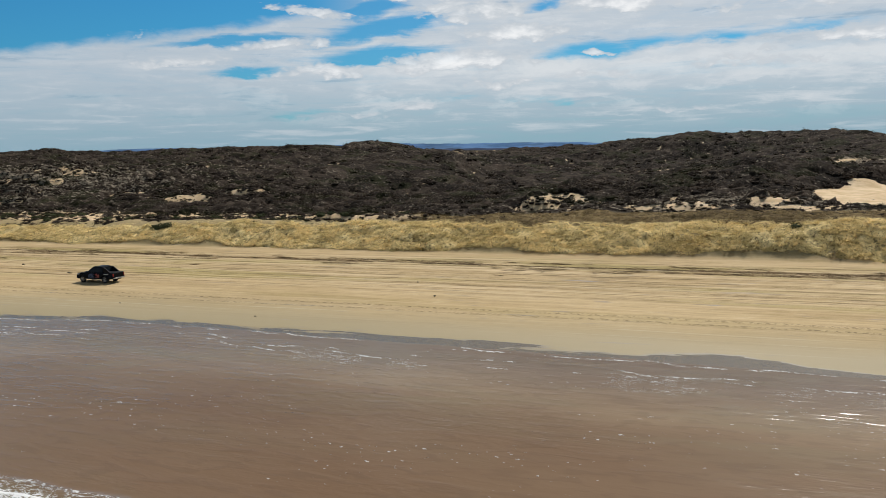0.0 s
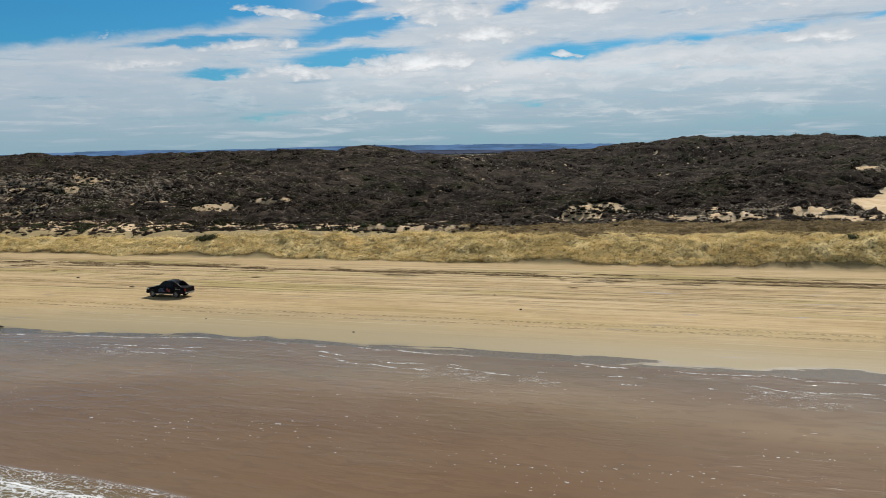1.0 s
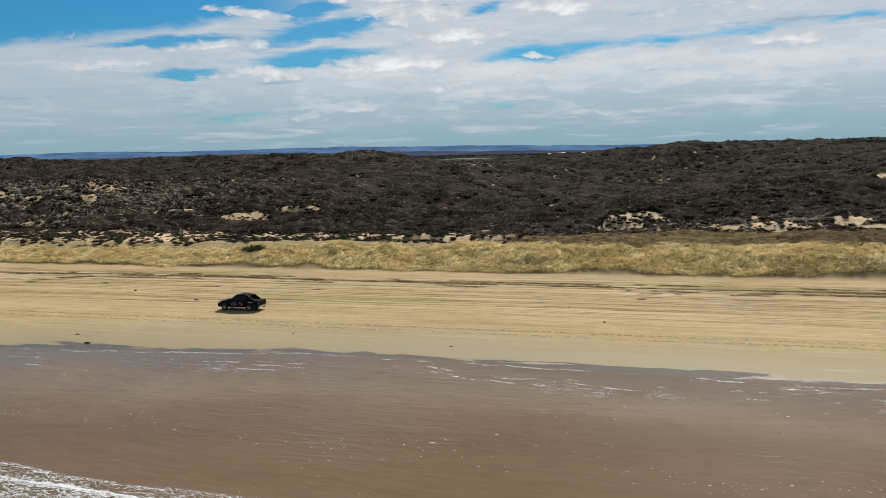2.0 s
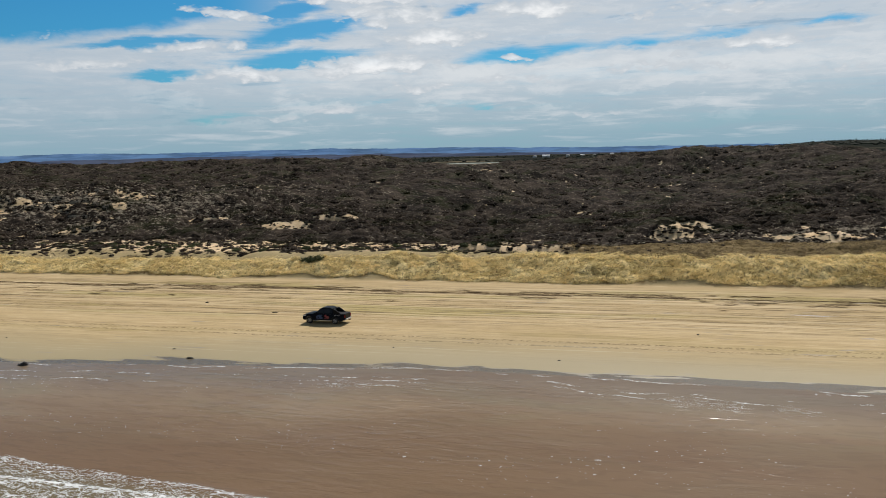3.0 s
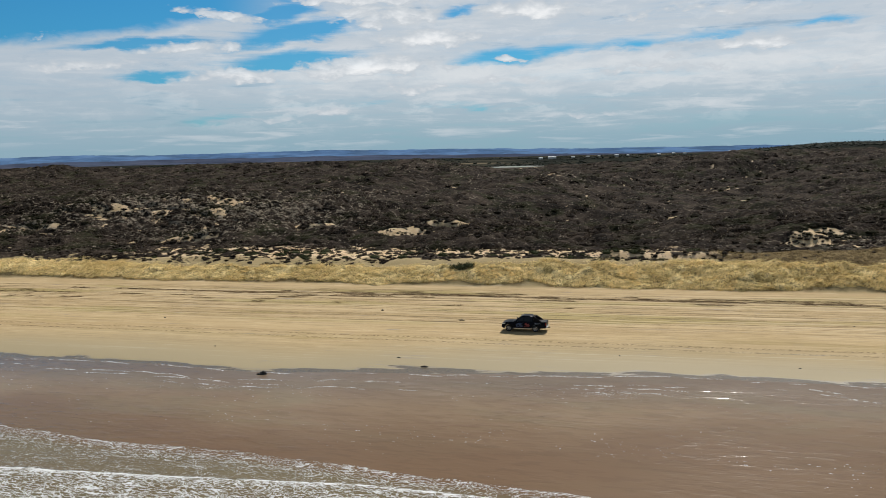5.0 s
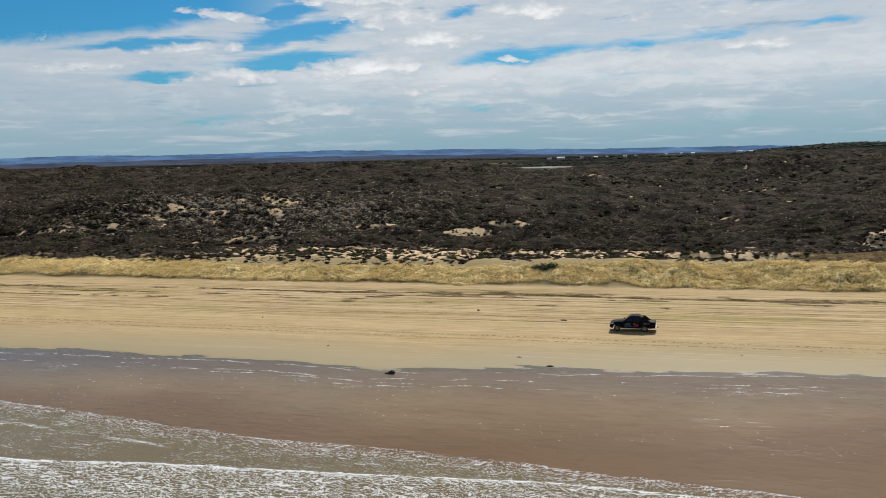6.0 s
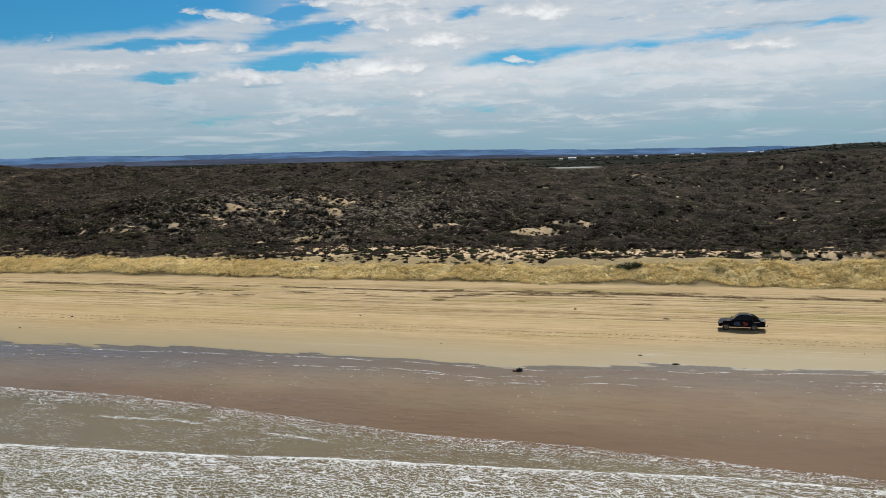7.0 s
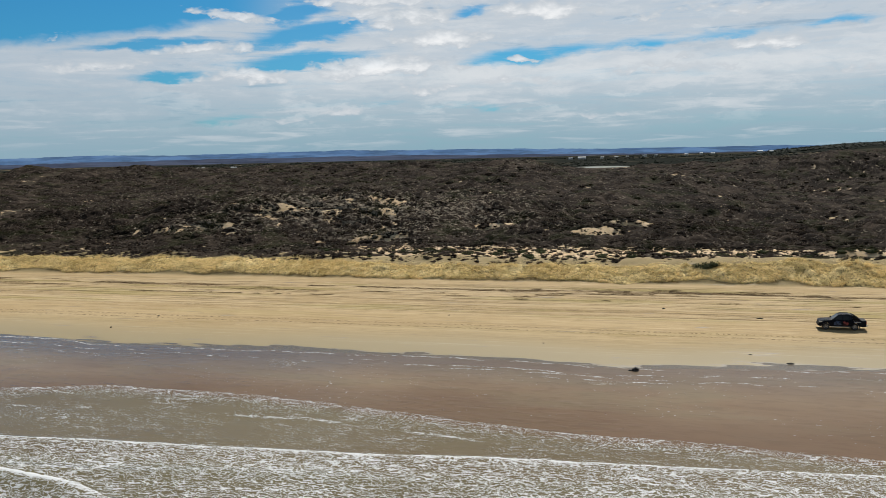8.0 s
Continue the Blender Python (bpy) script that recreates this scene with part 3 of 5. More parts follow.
def bareness(x, y):
    """1 on open sand, 0 under scrub."""
    band = step(-160, -143, x) * (1 - step(-60, -44, x))
    b = 1 - step(106, 109, y + 1.5 * fbm(x, y, 8, 91) - 4.0 * band)
    ragged = 0.55 * fbm(x, y, 4.5, 92) + 0.35 * fbm(x, y, 1.6, 95, 2)
    shreds = 0.34 * fbm(x, y * 1.4, 2.6, 96, 2) + 0.42 * fbm(x, y * 1.3, 1.3, 97, 2)
    for bx, by, sx, sy in BARE_WEST + BARE_EAST:
        g = np.exp(-((x - bx) / (1.3 * sx)) ** 2 - ((y - by + 0.5) / (1.35 * sy + 0.7)) ** 2)
        b = np.maximum(b, 0.80 * step(0.40, 0.52, g * (1.0 if sy > 5 else 0.92) + shreds * (0.4 if sy > 5 else 1.6)))
    # open ground along the back of the grass and about the blow-out
    b = np.maximum(b, 0.78 * step(-0.45, -0.05, fbm(x, y * 1.3, 3.2, 66) + 0.5 * ragged) * (1 - step(123, 126.5, y + 2 * ragged)) * step(-42, -56, x) * step(-166, -146, x))
    b = np.maximum(b, 0.70 * step(0.12, 0.5, fbm(x, y, 4, 67) + 0.4 * ragged) * step(-24, -12, x) * (1 - step(124, 132, y)))
    slope = land(x, y + 1.2) - land(x, y - 1.2)
    flecks = fbm(x, y * 1.5, 2.8, 111) + 0.35 * fbm(x, y, 20, 112) + 0.10 * np.clip(slope, -2, 2)
    b = np.maximum(b, 0.72 * step(0.60, 0.74, flecks + flecked(x, y)) * (1 - step(300, 360, y)))
    return np.clip(np.maximum(b, blowout(x, y)), 0, 1)


def blowout(x, y):
    """1 on the smooth open sand slope at the east end."""
    return step(1.15, 0.85, np.hypot((x - 15) / 9.0, (y - 136) / 13.5) + 0.22 * fbm(x, y, 5, 98) + 0.12 * fbm(x, y, 1.5, 99, 2))


def heath(x, y):
    """1 on the strip of dry brown growth behind the grass."""
    return step(-54, -40, x) * step(106.5, 108.5, y) * (1 - step(118.5, 121, y + 1.5 * fbm(x, y, 7, 93)))


def spread(fine, grow, far, flip=1):
    """Steps that widen from fine to far."""
    out, s = [fine[-1]], fine[-1] - fine[-2]
    while out[-1] * flip < far * flip:
        s *= grow
        out.append(out[-1] + s)
    return out[1:]


def sheet(name, X, Y, Z, mat, attrs, smooth=True):
    """A grid of quads as one mesh with float attributes."""
    r, c = X.shape
    me = bpy.data.meshes.new(name)
    co = np.stack([X, Y, Z], -1).reshape(-1, 3).astype(np.float32)
    i = np.arange(r * c).reshape(r, c)
    q = np.stack([i[:-1, :-1], i[:-1, 1:], i[1:, 1:], i[1:, :-1]], -1).reshape(-1, 4)
    fill(me, co, q, smooth)
    for k, v in attrs.items():
        me.attributes.new(k, "FLOAT", "POINT").data.foreach_set("value", v.reshape(-1).astype(np.float32))
    me.materials.append(mat)
    return new(name, me)


def fill(me, co, faces, smooth=False):
    n = faces.shape[1]
    me.vertices.add(len(co))
    me.vertices.foreach_set("co", np.ascontiguousarray(co, np.float32).reshape(-1))
    me.loops.add(faces.size)
    me.loops.foreach_set("vertex_index", faces.reshape(-1).astype(np.int32))
    me.polygons.add(len(faces))
    me.polygons.foreach_set("loop_start", (np.arange(len(faces)) * n).astype(np.int32))
    me.polygons.foreach_set("use_smooth", np.full(len(faces), smooth))
    me.update(calc_edges=True)
    me.validate()


def build_ground():
    fx = np.arange(-270, 46, 0.8)
    xs = np.array(spread([fx[0] + 0.8, fx[0]], 1.12, -4600, -1)[::-1] + list(fx) + spread(list(fx[-2:]), 1.12, 4600))
    ys = list(np.arange(-60, 50, 4.0)) + list(np.arange(50, 113, 0.42)) + list(np.arange(113, 200, 0.9)) + list(np.arange(200, 421, 1.7))
    ys = np.array(spread([-56, -60], 1.35, -4500, -1)[::-1] + ys + spread(ys[-2:], 1.07, 4700))
    X, Y = np.meshgrid(xs, ys)
    Z = land(X, Y)
    up = Y - shore(X)
    ob = sheet("ground", X, Y, Z, GROUND, {
        "bare": np.where(Y < 104, 1.0, bareness(X, Y)),
        "wet": 1 - step(2.0, 16.0, up + 1.5 * fbm(X, Y, 14, 15)),
        "far": step(445, 560, Y),
        "heath": heath(X, Y),
        "damp": 1 - np.clip((up - 0.7 - 2.6 * np.abs(fbm(X + 1.5 * up, X * 0, 13, 18)) - 0.9 * fbm(X + 1.6 * up, X * 0, 4, 19)) / 1.6 + 0.5, 0, 1) * step(-175, -150, X) - step(-150, -175, X) * step(0, 0.5, up),
        "straw": step(100.5, 102.5, Y + 1.3 * fbm(X, X * 0, 11, 21)) * (1 - step(110, 115, Y)),
        "ruts": step(77, 80, Y) * (1 - step(97, 100, Y)) * 0.85 + 0.30 * step(62, 66, Y) * (1 - step(77, 80, Y)),
        "weed": np.exp(-((Y - 94.8 - 0.9 * fbm(X, Y * 0, 40, 4)) / 1.5) ** 2) * 0.8 * step(-0.85, -0.15, fbm(X, Y * 0, 30, 9)),
        "tread": np.maximum(np.exp(-((Y - 71.6 - 0.5 * fbm(X, Y * 0, 60, 6)) / 0.27) ** 2), np.exp(-((Y - 70.0 - 0.5 * fbm(X, Y * 0, 60, 6)) / 0.27) ** 2)),
    })
    tagged(ob, "pale sand beach rising to scrub covered dunes", "ground", kind="structure")


def build_water():
    fx = np.arange(-280, 41, 0.7)
    xs = np.array(spread([-299.4, -300], 1.15, -4600, -1)[::-1] + list(fx) + spread(list(fx[-2:]), 1.15, 4600))
    v = list(np.arange(0, 9, 0.12)) + list(np.arange(9, 60, 0.3))
    v = np.array(v + spread(v[-2:], 1.12, 4600))
    X, V = np.meshgrid(xs, v)
    S = shore(X)
    Y = S - V
    bed = land(X, Y)
    bore = np.interp(X, [-200, -144, -134, -123, -107, -98, -88, -75, -65, -50, -30, 0], [22.5, 24.2, 25.0, 25.5, 27.3, 28.1, 28.9, 30.0, 30.0, 28.7, 27.7, 27.3]) + 0.4 * fbm(X, X * 0, 8, 31) + 0.15 * fbm(X, X * 0, 1.6, 33)
    lead = np.interp(X, [-158, -145, -133, -120, -107, -98, -86, -75, -66, -55, -46, -38, -30, 0], [35.8, 39.3, 39.4, 38.2, 35.8, 34.5, 34.1, 32.9, 32.0, 30.5, 30.1, 29.9, 29.1, 28.7]) + 0.35 * fbm(X, X * 0, 7, 35) + 0.25 * fbm(X, X * 0, 2.5, 37)
    wave = 0.06 * fbm(X, Y * 2.2, 5, 51) * step(0, 12, bore - Y)
    d = bore - Y
    wave = wave + 0.13 * step(0, 0.35, lead - Y) * np.exp(-np.clip(lead - Y, 0, 99) / 5) * step(-68, -54, X)
    wave = wave + 0.28 * step(0, 0.7, d) * np.exp(-np.clip(d, 0, 99) / 14)
    crest = np.interp(X, [-150, -136.3, -128.6, -122], [15.2, 15.6, 14.4, 12.5])
    tall = 1 - step(-131, -121, X)
    e = crest - Y
    wave = wave + tall * 0.85 * np.where(e < 0, np.exp(-(e / 0.45) ** 2), np.exp(-(e / 2.0) ** 2))
    c2 = np.interp(X, [-140, -128.6, -119.3, -105], [17.2, 18.2, 20.2, 21.5])
    wave = wave + 0.16 * np.exp(-((c2 - Y) / 0.8) ** 2) * (1 - step(-112, -104, X)) * step(-150, -138, X)
    sea = 0.05 + wave
    sea = sea + 0.25 * fbm(X, Y * 1.8, 22, 71) * step(30, 120, V)
    Z = np.maximum(bed + 0.012 + 0.01 * step(0, 3, V), sea)
    Z[0] = bed[0] - 0.01
    # foam: edges of the spent waves, the bore and the broken water behind it
    foam = np.zeros_like(X)
    for off, sway, width, seed, low in ((0.5, 0.35, 0.12, 81, -0.12), (3.0, 0.9, 0.11, 82, 0.02), (4.0, 1.1, 0.10, 97, 0.15), (5.6, 1.3, 0.10, 98, 0.25)):
        gate = step(low, low + 0.15, 0.45 * fbm(X, X * 0, 14, seed) + 0.8 * fbm(X, X * 0, 1.7, seed + 1, 2))
        gate = np.maximum(gate, step(-154, -160, X) * 1.3) if off < 1 else gate
        curl = sway * fbm(X, X * 0, 9, seed + 3) + 0.5 * fbm(X, X * 0, 2.4, seed + 5)
        foam = np.maximum(foam, np.exp(-((V - off - curl) / width) ** 2) * gate * 0.64)
    foam = np.maximum(foam, 0.13 * np.exp(-((V - 5.5) / 2.2) ** 2) * step(0.0, 0.5, fbm(X, Y, 6, 83)))
    g = lead - Y
    foam = np.maximum(foam, np.where(g > 0, 1, 0) * (0.37 - 0.24 * step(0.8, 4.5, g) + 0.13 * fbm(X, Y, 5, 88)) * (1 - 0.3 * step(0, 3, -d + 4)))
    foam = np.maximum(foam, np.exp(-((g - 0.15) / 0.16) ** 2) * 0.60 * step(-0.5, 0.2, fbm(X, X * 0, 9, 84)))
    second = np.interp(X, [-160, -135, -120, -108, -96], [31.0, 33.2, 33.6, 31.8, 29.5]) + 0.5 * fbm(X, X * 0, 6, 36)
    foam = np.maximum(foam, np.exp(-((second - Y - 0.1) / 0.2) ** 2) * 0.72 * step(-100, -108, X) * step(-0.3, 0.1, fbm(X, X * 0, 6, 38)))
    foam = np.maximum(foam, step(0, 0.15, d) * (0.84 - 0.45 * step(0.2, 1.6, d) - 0.03 * step(8, 30, d) + 0.16 * fbm(X, Y, 6, 85)))
    foam = np.maximum(foam, tall * np.exp(-((e - 0.1) / 0.5) ** 2) * 1.0)
    foam = foam * (1 - 0.65 * tall * np.exp(-((e + 0.9) / 0.5) ** 2))
    foam = np.where(Y < -25, 0.30 + 0.1 * fbm(X, Y, 25, 86), foam)
    # thin sets the painted sky tint: near the shore, stronger to the left
    ob = sheet("water", X, Y, Z, WATER, {"foam": foam, "deep": np.maximum(step(0, 6, d), 0.7 * step(0, 2.5, g)), "combed": step(-75, -38, X + 8 * fbm(X, Y, 10, 59)) * step(0.5, 2, V) * (1 - step(8, 13, V)), "silt": 0.7 * step(8, 20, V + 4 * fbm(X, Y, 14, 58)), "thin": (1 - step(1.5, 13, V + 2 * fbm(X, Y, 12, 57))) * (0.55 + 0.45 * step(-90, -150, X))})
    tagged(ob, "brown shallow sea with white foam running up the sand", "sea", kind="structure")


build_ground()
build_water()

# ---- plants ----
rng = np.random.default_rng(7)


def shrub_shape(leaves, core, size, seed):
    """Points and triangles of one low shrub, about two metres across: a dark heart with leaves standing out of it."""
    r = np.random.default_rng(seed)
    pts, tris = [], []
    bm = bmesh.new()
    bmesh.ops.create_icosphere(bm, subdivisions=core, radius=1.0)
    ids = {}
    lobes = r.normal(size=(5, 3)) * (0.5, 0.5, 0.25)
    for v in bm.verts:
        d = np.array(v.co)
        k = 0.54 + 0.38 * np.exp(-((d - lobes) ** 2).sum(1)).max() + r.normal() * 0.08
        ids[v.index] = len(pts)
        pts.append((d[0] * k, d[1] * k, max(-0.15, d[2] * k * 0.72)))
    for f in bm.faces:
        tris.append([ids[v.index] for v in f.verts])
    bm.free()
    for _ in range(leaves):
        d = r.normal(size=3)
        d[2] = abs(d[2]) * 0.9
        d /= np.linalg.norm(d)
        k = 0.58 + 0.40 * np.exp(-((d - lobes) ** 2).sum(1)).max() + abs(r.normal()) * 0.17
        c = d * k * (1, 1, 0.75)
        a, b = r.normal(size=3), r.normal(size=3)
        a, b = a / np.linalg.norm(a) * size, b / np.linalg.norm(b) * size * 0.8
        n = len(pts)
        pts += [tuple(c + d * 0.06), tuple(c + a), tuple(c + b)]
        tris.append([n, n + 1, n + 2])
    return np.array(pts), np.array(tris)


def tussock_shape(blades, seed, wide=(0.04, 0.08), wind=0.0, stretch=(1, 1, 1)):
    """A tuft of grass: thin bent blades from one foot, leaning with the wind."""
    r = np.random.default_rng(seed)
    pts, tris = [], []
    for _ in range(blades):
        a, lean = r.uniform(0, 2 * np.pi), r.uniform(0.2, 1.9 - wind)
        l = r.uniform(0.6, 1.15)
        d = np.array([np.cos(a) * lean + wind, np.sin(a) * lean, 1.0])
        d = d / np.linalg.norm(d) * l
        s = np.array([-np.sin(a), np.cos(a), 0]) * r.uniform(*wide)
        f = np.array([np.cos(a), np.sin(a), 0]) * r.uniform(0, 0.22 + 0.5 * (wind > 0))
        n = len(pts)
        pts += [tuple((f - s) * stretch), tuple((f + s) * stretch), tuple((f + d * (1, 1, 0.85)) * stretch)]
        tris.append([n, n + 1, n + 2])
    return np.array(pts), np.array(tris)


def scatter(name, shapes, x, y, z, sx, sz, mat, label, category, sweep=np.pi):
    """Many plants of a few shapes, joined into one mesh with a tint for each plant."""
    n = len(x)
    pick = rng.integers(0, len(shapes), n)
    turn = rng.uniform(-sweep, sweep, n)
    tint = rng.uniform(0, 1, n)
    co, fa, ti, base = [], [], [], 0
    for k, (p, t) in enumerate(shapes):
        w = np.where(pick == k)[0]
        if not len(w):
            continue
        c, s = np.cos(turn[w])[:, None], np.sin(turn[w])[:, None]
        px = (p[:, 0] * c - p[:, 1] * s) * sx[w][:, None] + x[w][:, None]
        py = (p[:, 0] * s + p[:, 1] * c) * sx[w][:, None] + y[w][:, None]
        pz = p[:, 2][None] * sz[w][:, None] + z[w][:, None]
        co.append(np.stack([px, py, pz], -1).reshape(-1, 3))
        fa.append((t[None] + (np.arange(len(w)) * len(p))[:, None, None] + base).reshape(-1, 3))
        ti.append(np.repeat(tint[w], len(p)))
        base += len(w) * len(p)
    me = bpy.data.meshes.new(name)
    fill(me, np.concatenate(co), np.concatenate(fa))
    me.attributes.new("tint", "FLOAT", "POINT").data.foreach_set("value", np.concatenate(ti).astype(np.float32))
    me.materials.append(mat)
    return tagged(new(name, me), label, category, kind="stuff")


def domes(x, y, c, seed, share=1.0):
    """Rounded bushes in an uneven scatter about c metres apart: height from 0 to 1 and a number for each bush."""
    gx, gy = np.floor(x / c), np.floor(y / c)
    best, mark = np.zeros_like(x), np.zeros_like(x)

    def h(i, j, k):
        v = np.sin(i * 127.1 + j * 311.7 + (seed + k) * 74.7) * 43758.5453
        return v - np.floor(v)

    for dx in (-1, 0, 1):
        for dy in (-1, 0, 1):
            i, j = gx + dx, gy + dy
            cx, cy = (i + 0.5 + 0.8 * (h(i, j, 0) - 0.5)) * c, (j + 0.5 + 0.8 * (h(i, j, 1) - 0.5)) * c
            r = c * (0.45 + 0.5 * h(i, j, 2))
            q = ((x - cx) ** 2 + (y - cy) ** 2) / r ** 2
            top = np.clip(1 - q, 0, 1) ** 0.72 * (0.55 + 0.45 * h(i, j, 3)) * (h(i, j, 4) < share)
            mark = np.where(top > best, h(i, j, 5), mark)
            best = np.maximum(best, top)
    return best, mark


def build_canopy():
    """The closed canopy of low scrub that follows the dunes, bush by bush."""
    for name, xs, ys in (
        ("scrub_canopy", np.arange(-272, 32, 0.45), np.arange(106, 176, 0.42)),
        ("scrub_canopy", np.arange(-430, 60, 0.85), np.arange(175, 440, 0.9)),
    ):
        X, Y = np.meshgrid(xs, ys)
        k = 1.0 if ys[0] < 150 else 1.35
        big, m1 = domes(X, Y, 2.8 * k, 3, 0.5)
        mid, m2 = domes(X, Y, 1.4 * k, 5, 0.8)
        low = 0.85 + 0.5 * fbm(X, Y, 14, 65)
        H = np.maximum(np.maximum(1.4 * big, 0.9 * mid), (0.28 if ys[0] < 150 else 0.45) + 0.15 * fbm(X, Y, 2.5, 68)) * low * (0.4 + 0.6 * step(121, 131, Y)) + rng.normal(0, 0.06 * k, X.shape)
        if ys[0] > 150:
            H = H * step(174.5, 179, Y) - 0.4 * (1 - step(174.5, 179, Y))
        T = np.where(1.55 * big > 0.85 * mid, m1, m2)
        gone = step(0.34, 0.60, bareness(X, Y) + 0.30 * fbm(X, Y, 1.6, 61, 2) - 0.05)
        gone = np.maximum(gone, heath(X, Y))
        gone = np.maximum(gone, step(1.25, 1.0, pond_reach(X, Y)))
        H = H * (1 - gone) + 0.16 * fbm(X, Y, 0.9, 62, 2) * (1 - gone)
        Z = land(X, Y) + H - 0.10 - 0.6 * gone
        X, Y = X + rng.normal(0, 0.06 * k, X.shape), Y + rng.normal(0, 0.06 * k, X.shape)
        ob = sheet(name, X, Y, Z, SCRUB, {"tint": T, "pale": flecked(X, Y)})
        tagged(ob, "dense dark low coastal scrub on the dunes", "scrub", kind="stuff")


def build_scrub():
    near = [shrub_shape(96, 1, 0.14, 100 + k) for k in range(10)]
    mid = [shrub_shape(44, 1, 0.16, 200 + k) for k in range(8)]
    for name, shapes, x0, x1, y0, y1, count, size in (
        ("scrub", near, -265, 35, 108, 172, 8000, (0.42, 1.15)),
        ("scrub", mid, -390, 70, 172, 420, 9000, (0.55, 1.5)),
    ):
        x, y = rng.uniform(x0, x1, count), rng.uniform(y0, y1, count)
        b = bareness(x, y)
        keep = rng.uniform(0, 1, count) > np.clip(b * 1.35 - 0.2, 0, 0.9)
        keep &= heath(x, y) < rng.uniform(0.3, 1.06, count)
        keep &= (pond_reach(x, y) > 1.1) & (blowout(x, y) < 0.5)
        x, y = x[keep], y[keep]
        s = (size[0] + (size[1] - size[0]) * rng.uniform(0, 1, len(x)) ** 1.8) * (0.8 + 0.45 * (fbm(x, y, 15, 301) > 0)) * np.where(bareness(x, y) > 0.4, 0.55, 1.0) * (0.45 + 0.55 * step(121, 131, y))
        scatter(name, shapes, x, y, land(x, y) + 0.15, s, s * rng.uniform(0.65, 1.25, len(x)), SCRUB, "dense dark low coastal scrub on the dunes", "scrub")
    far = [shrub_shape(4, 1, 0.45, 300 + k) for k in range(6)]
    x, y = rng.uniform(-1500, 900, 9000), 420 + 1900 * rng.uniform(0, 1, 9000) ** 1.6
    keep = value_noise(x / 160, y / 220, 401) + value_noise(x / 50, y / 60, 402) * 0.5 > -0.15
    x, y = x[keep], y[keep]
    s = rng.uniform(1.8, 4.5, len(x)) * (0.5 + y / 1500)
    scatter("woodland", far, x, y, land(x, y), s, s * rng.uniform(0.5, 0.9, len(x)), WOODS, "dark distant woodland on the plain", "woodland")
    x, y = rng.uniform(100, 900, 1600), rng.normal(2230, 70, 1600)
    s = rng.uniform(7, 14, len(x))
    scatter("woodland", far, x, y, land(x, y), s, s * 0.6, WOODS, "dark trees along a far ridge", "woodland")


def grass_cover(x, y):
    """1 where the golden grass of the foredune stands."""
    foot = 101.2 + 1.3 * fbm(x, x * 0, 11, 21) + 0.6 * fbm(x, x * 0, 3, 22)
    top = 109.3 + 1.6 * fbm(x, x * 0, 18, 25) - 1.0 * step(-58, -36, x) - 2.2 * step(-164, -138, x) * (1 - step(-64, -50, x)) + 1.2 * fbm(x, y, 3, 30, 2)
    return step(-0.3, 0.5, y - foot) * (1 - step(-1.0, 0.8, y - top))


def build_mounds(name, x0, x1, y0, y1, cover, mat, seed, label, category):
    """A matted cover of rounded tussocks, one beside the other."""
    X, Y = np.meshgrid(np.arange(x0, x1, 0.24), np.arange(y0, y1, 0.22))
    big, m1 = domes(X, Y, 1.15, seed, 0.6)
    small, m2 = domes(X, Y, 0.62, seed + 1, 0.85)
    H = np.maximum(0.46 * big, 0.32 * small) * (0.9 + 0.6 * fbm(X, Y, 4, seed + 2)) + rng.normal(0, 0.03, X.shape)
    C = cover(X, Y)
    Z = land(X, Y) + H * C - 0.25 * (1 - C) - 0.03
    X, Y = X + rng.normal(0, 0.05, X.shape), Y + rng.normal(0, 0.05, X.shape)
    tagged(sheet(name, X, Y, Z, mat, {"tint": np.where(0.46 * big > 0.32 * small, m1, m2)}), label, category, kind="stuff")


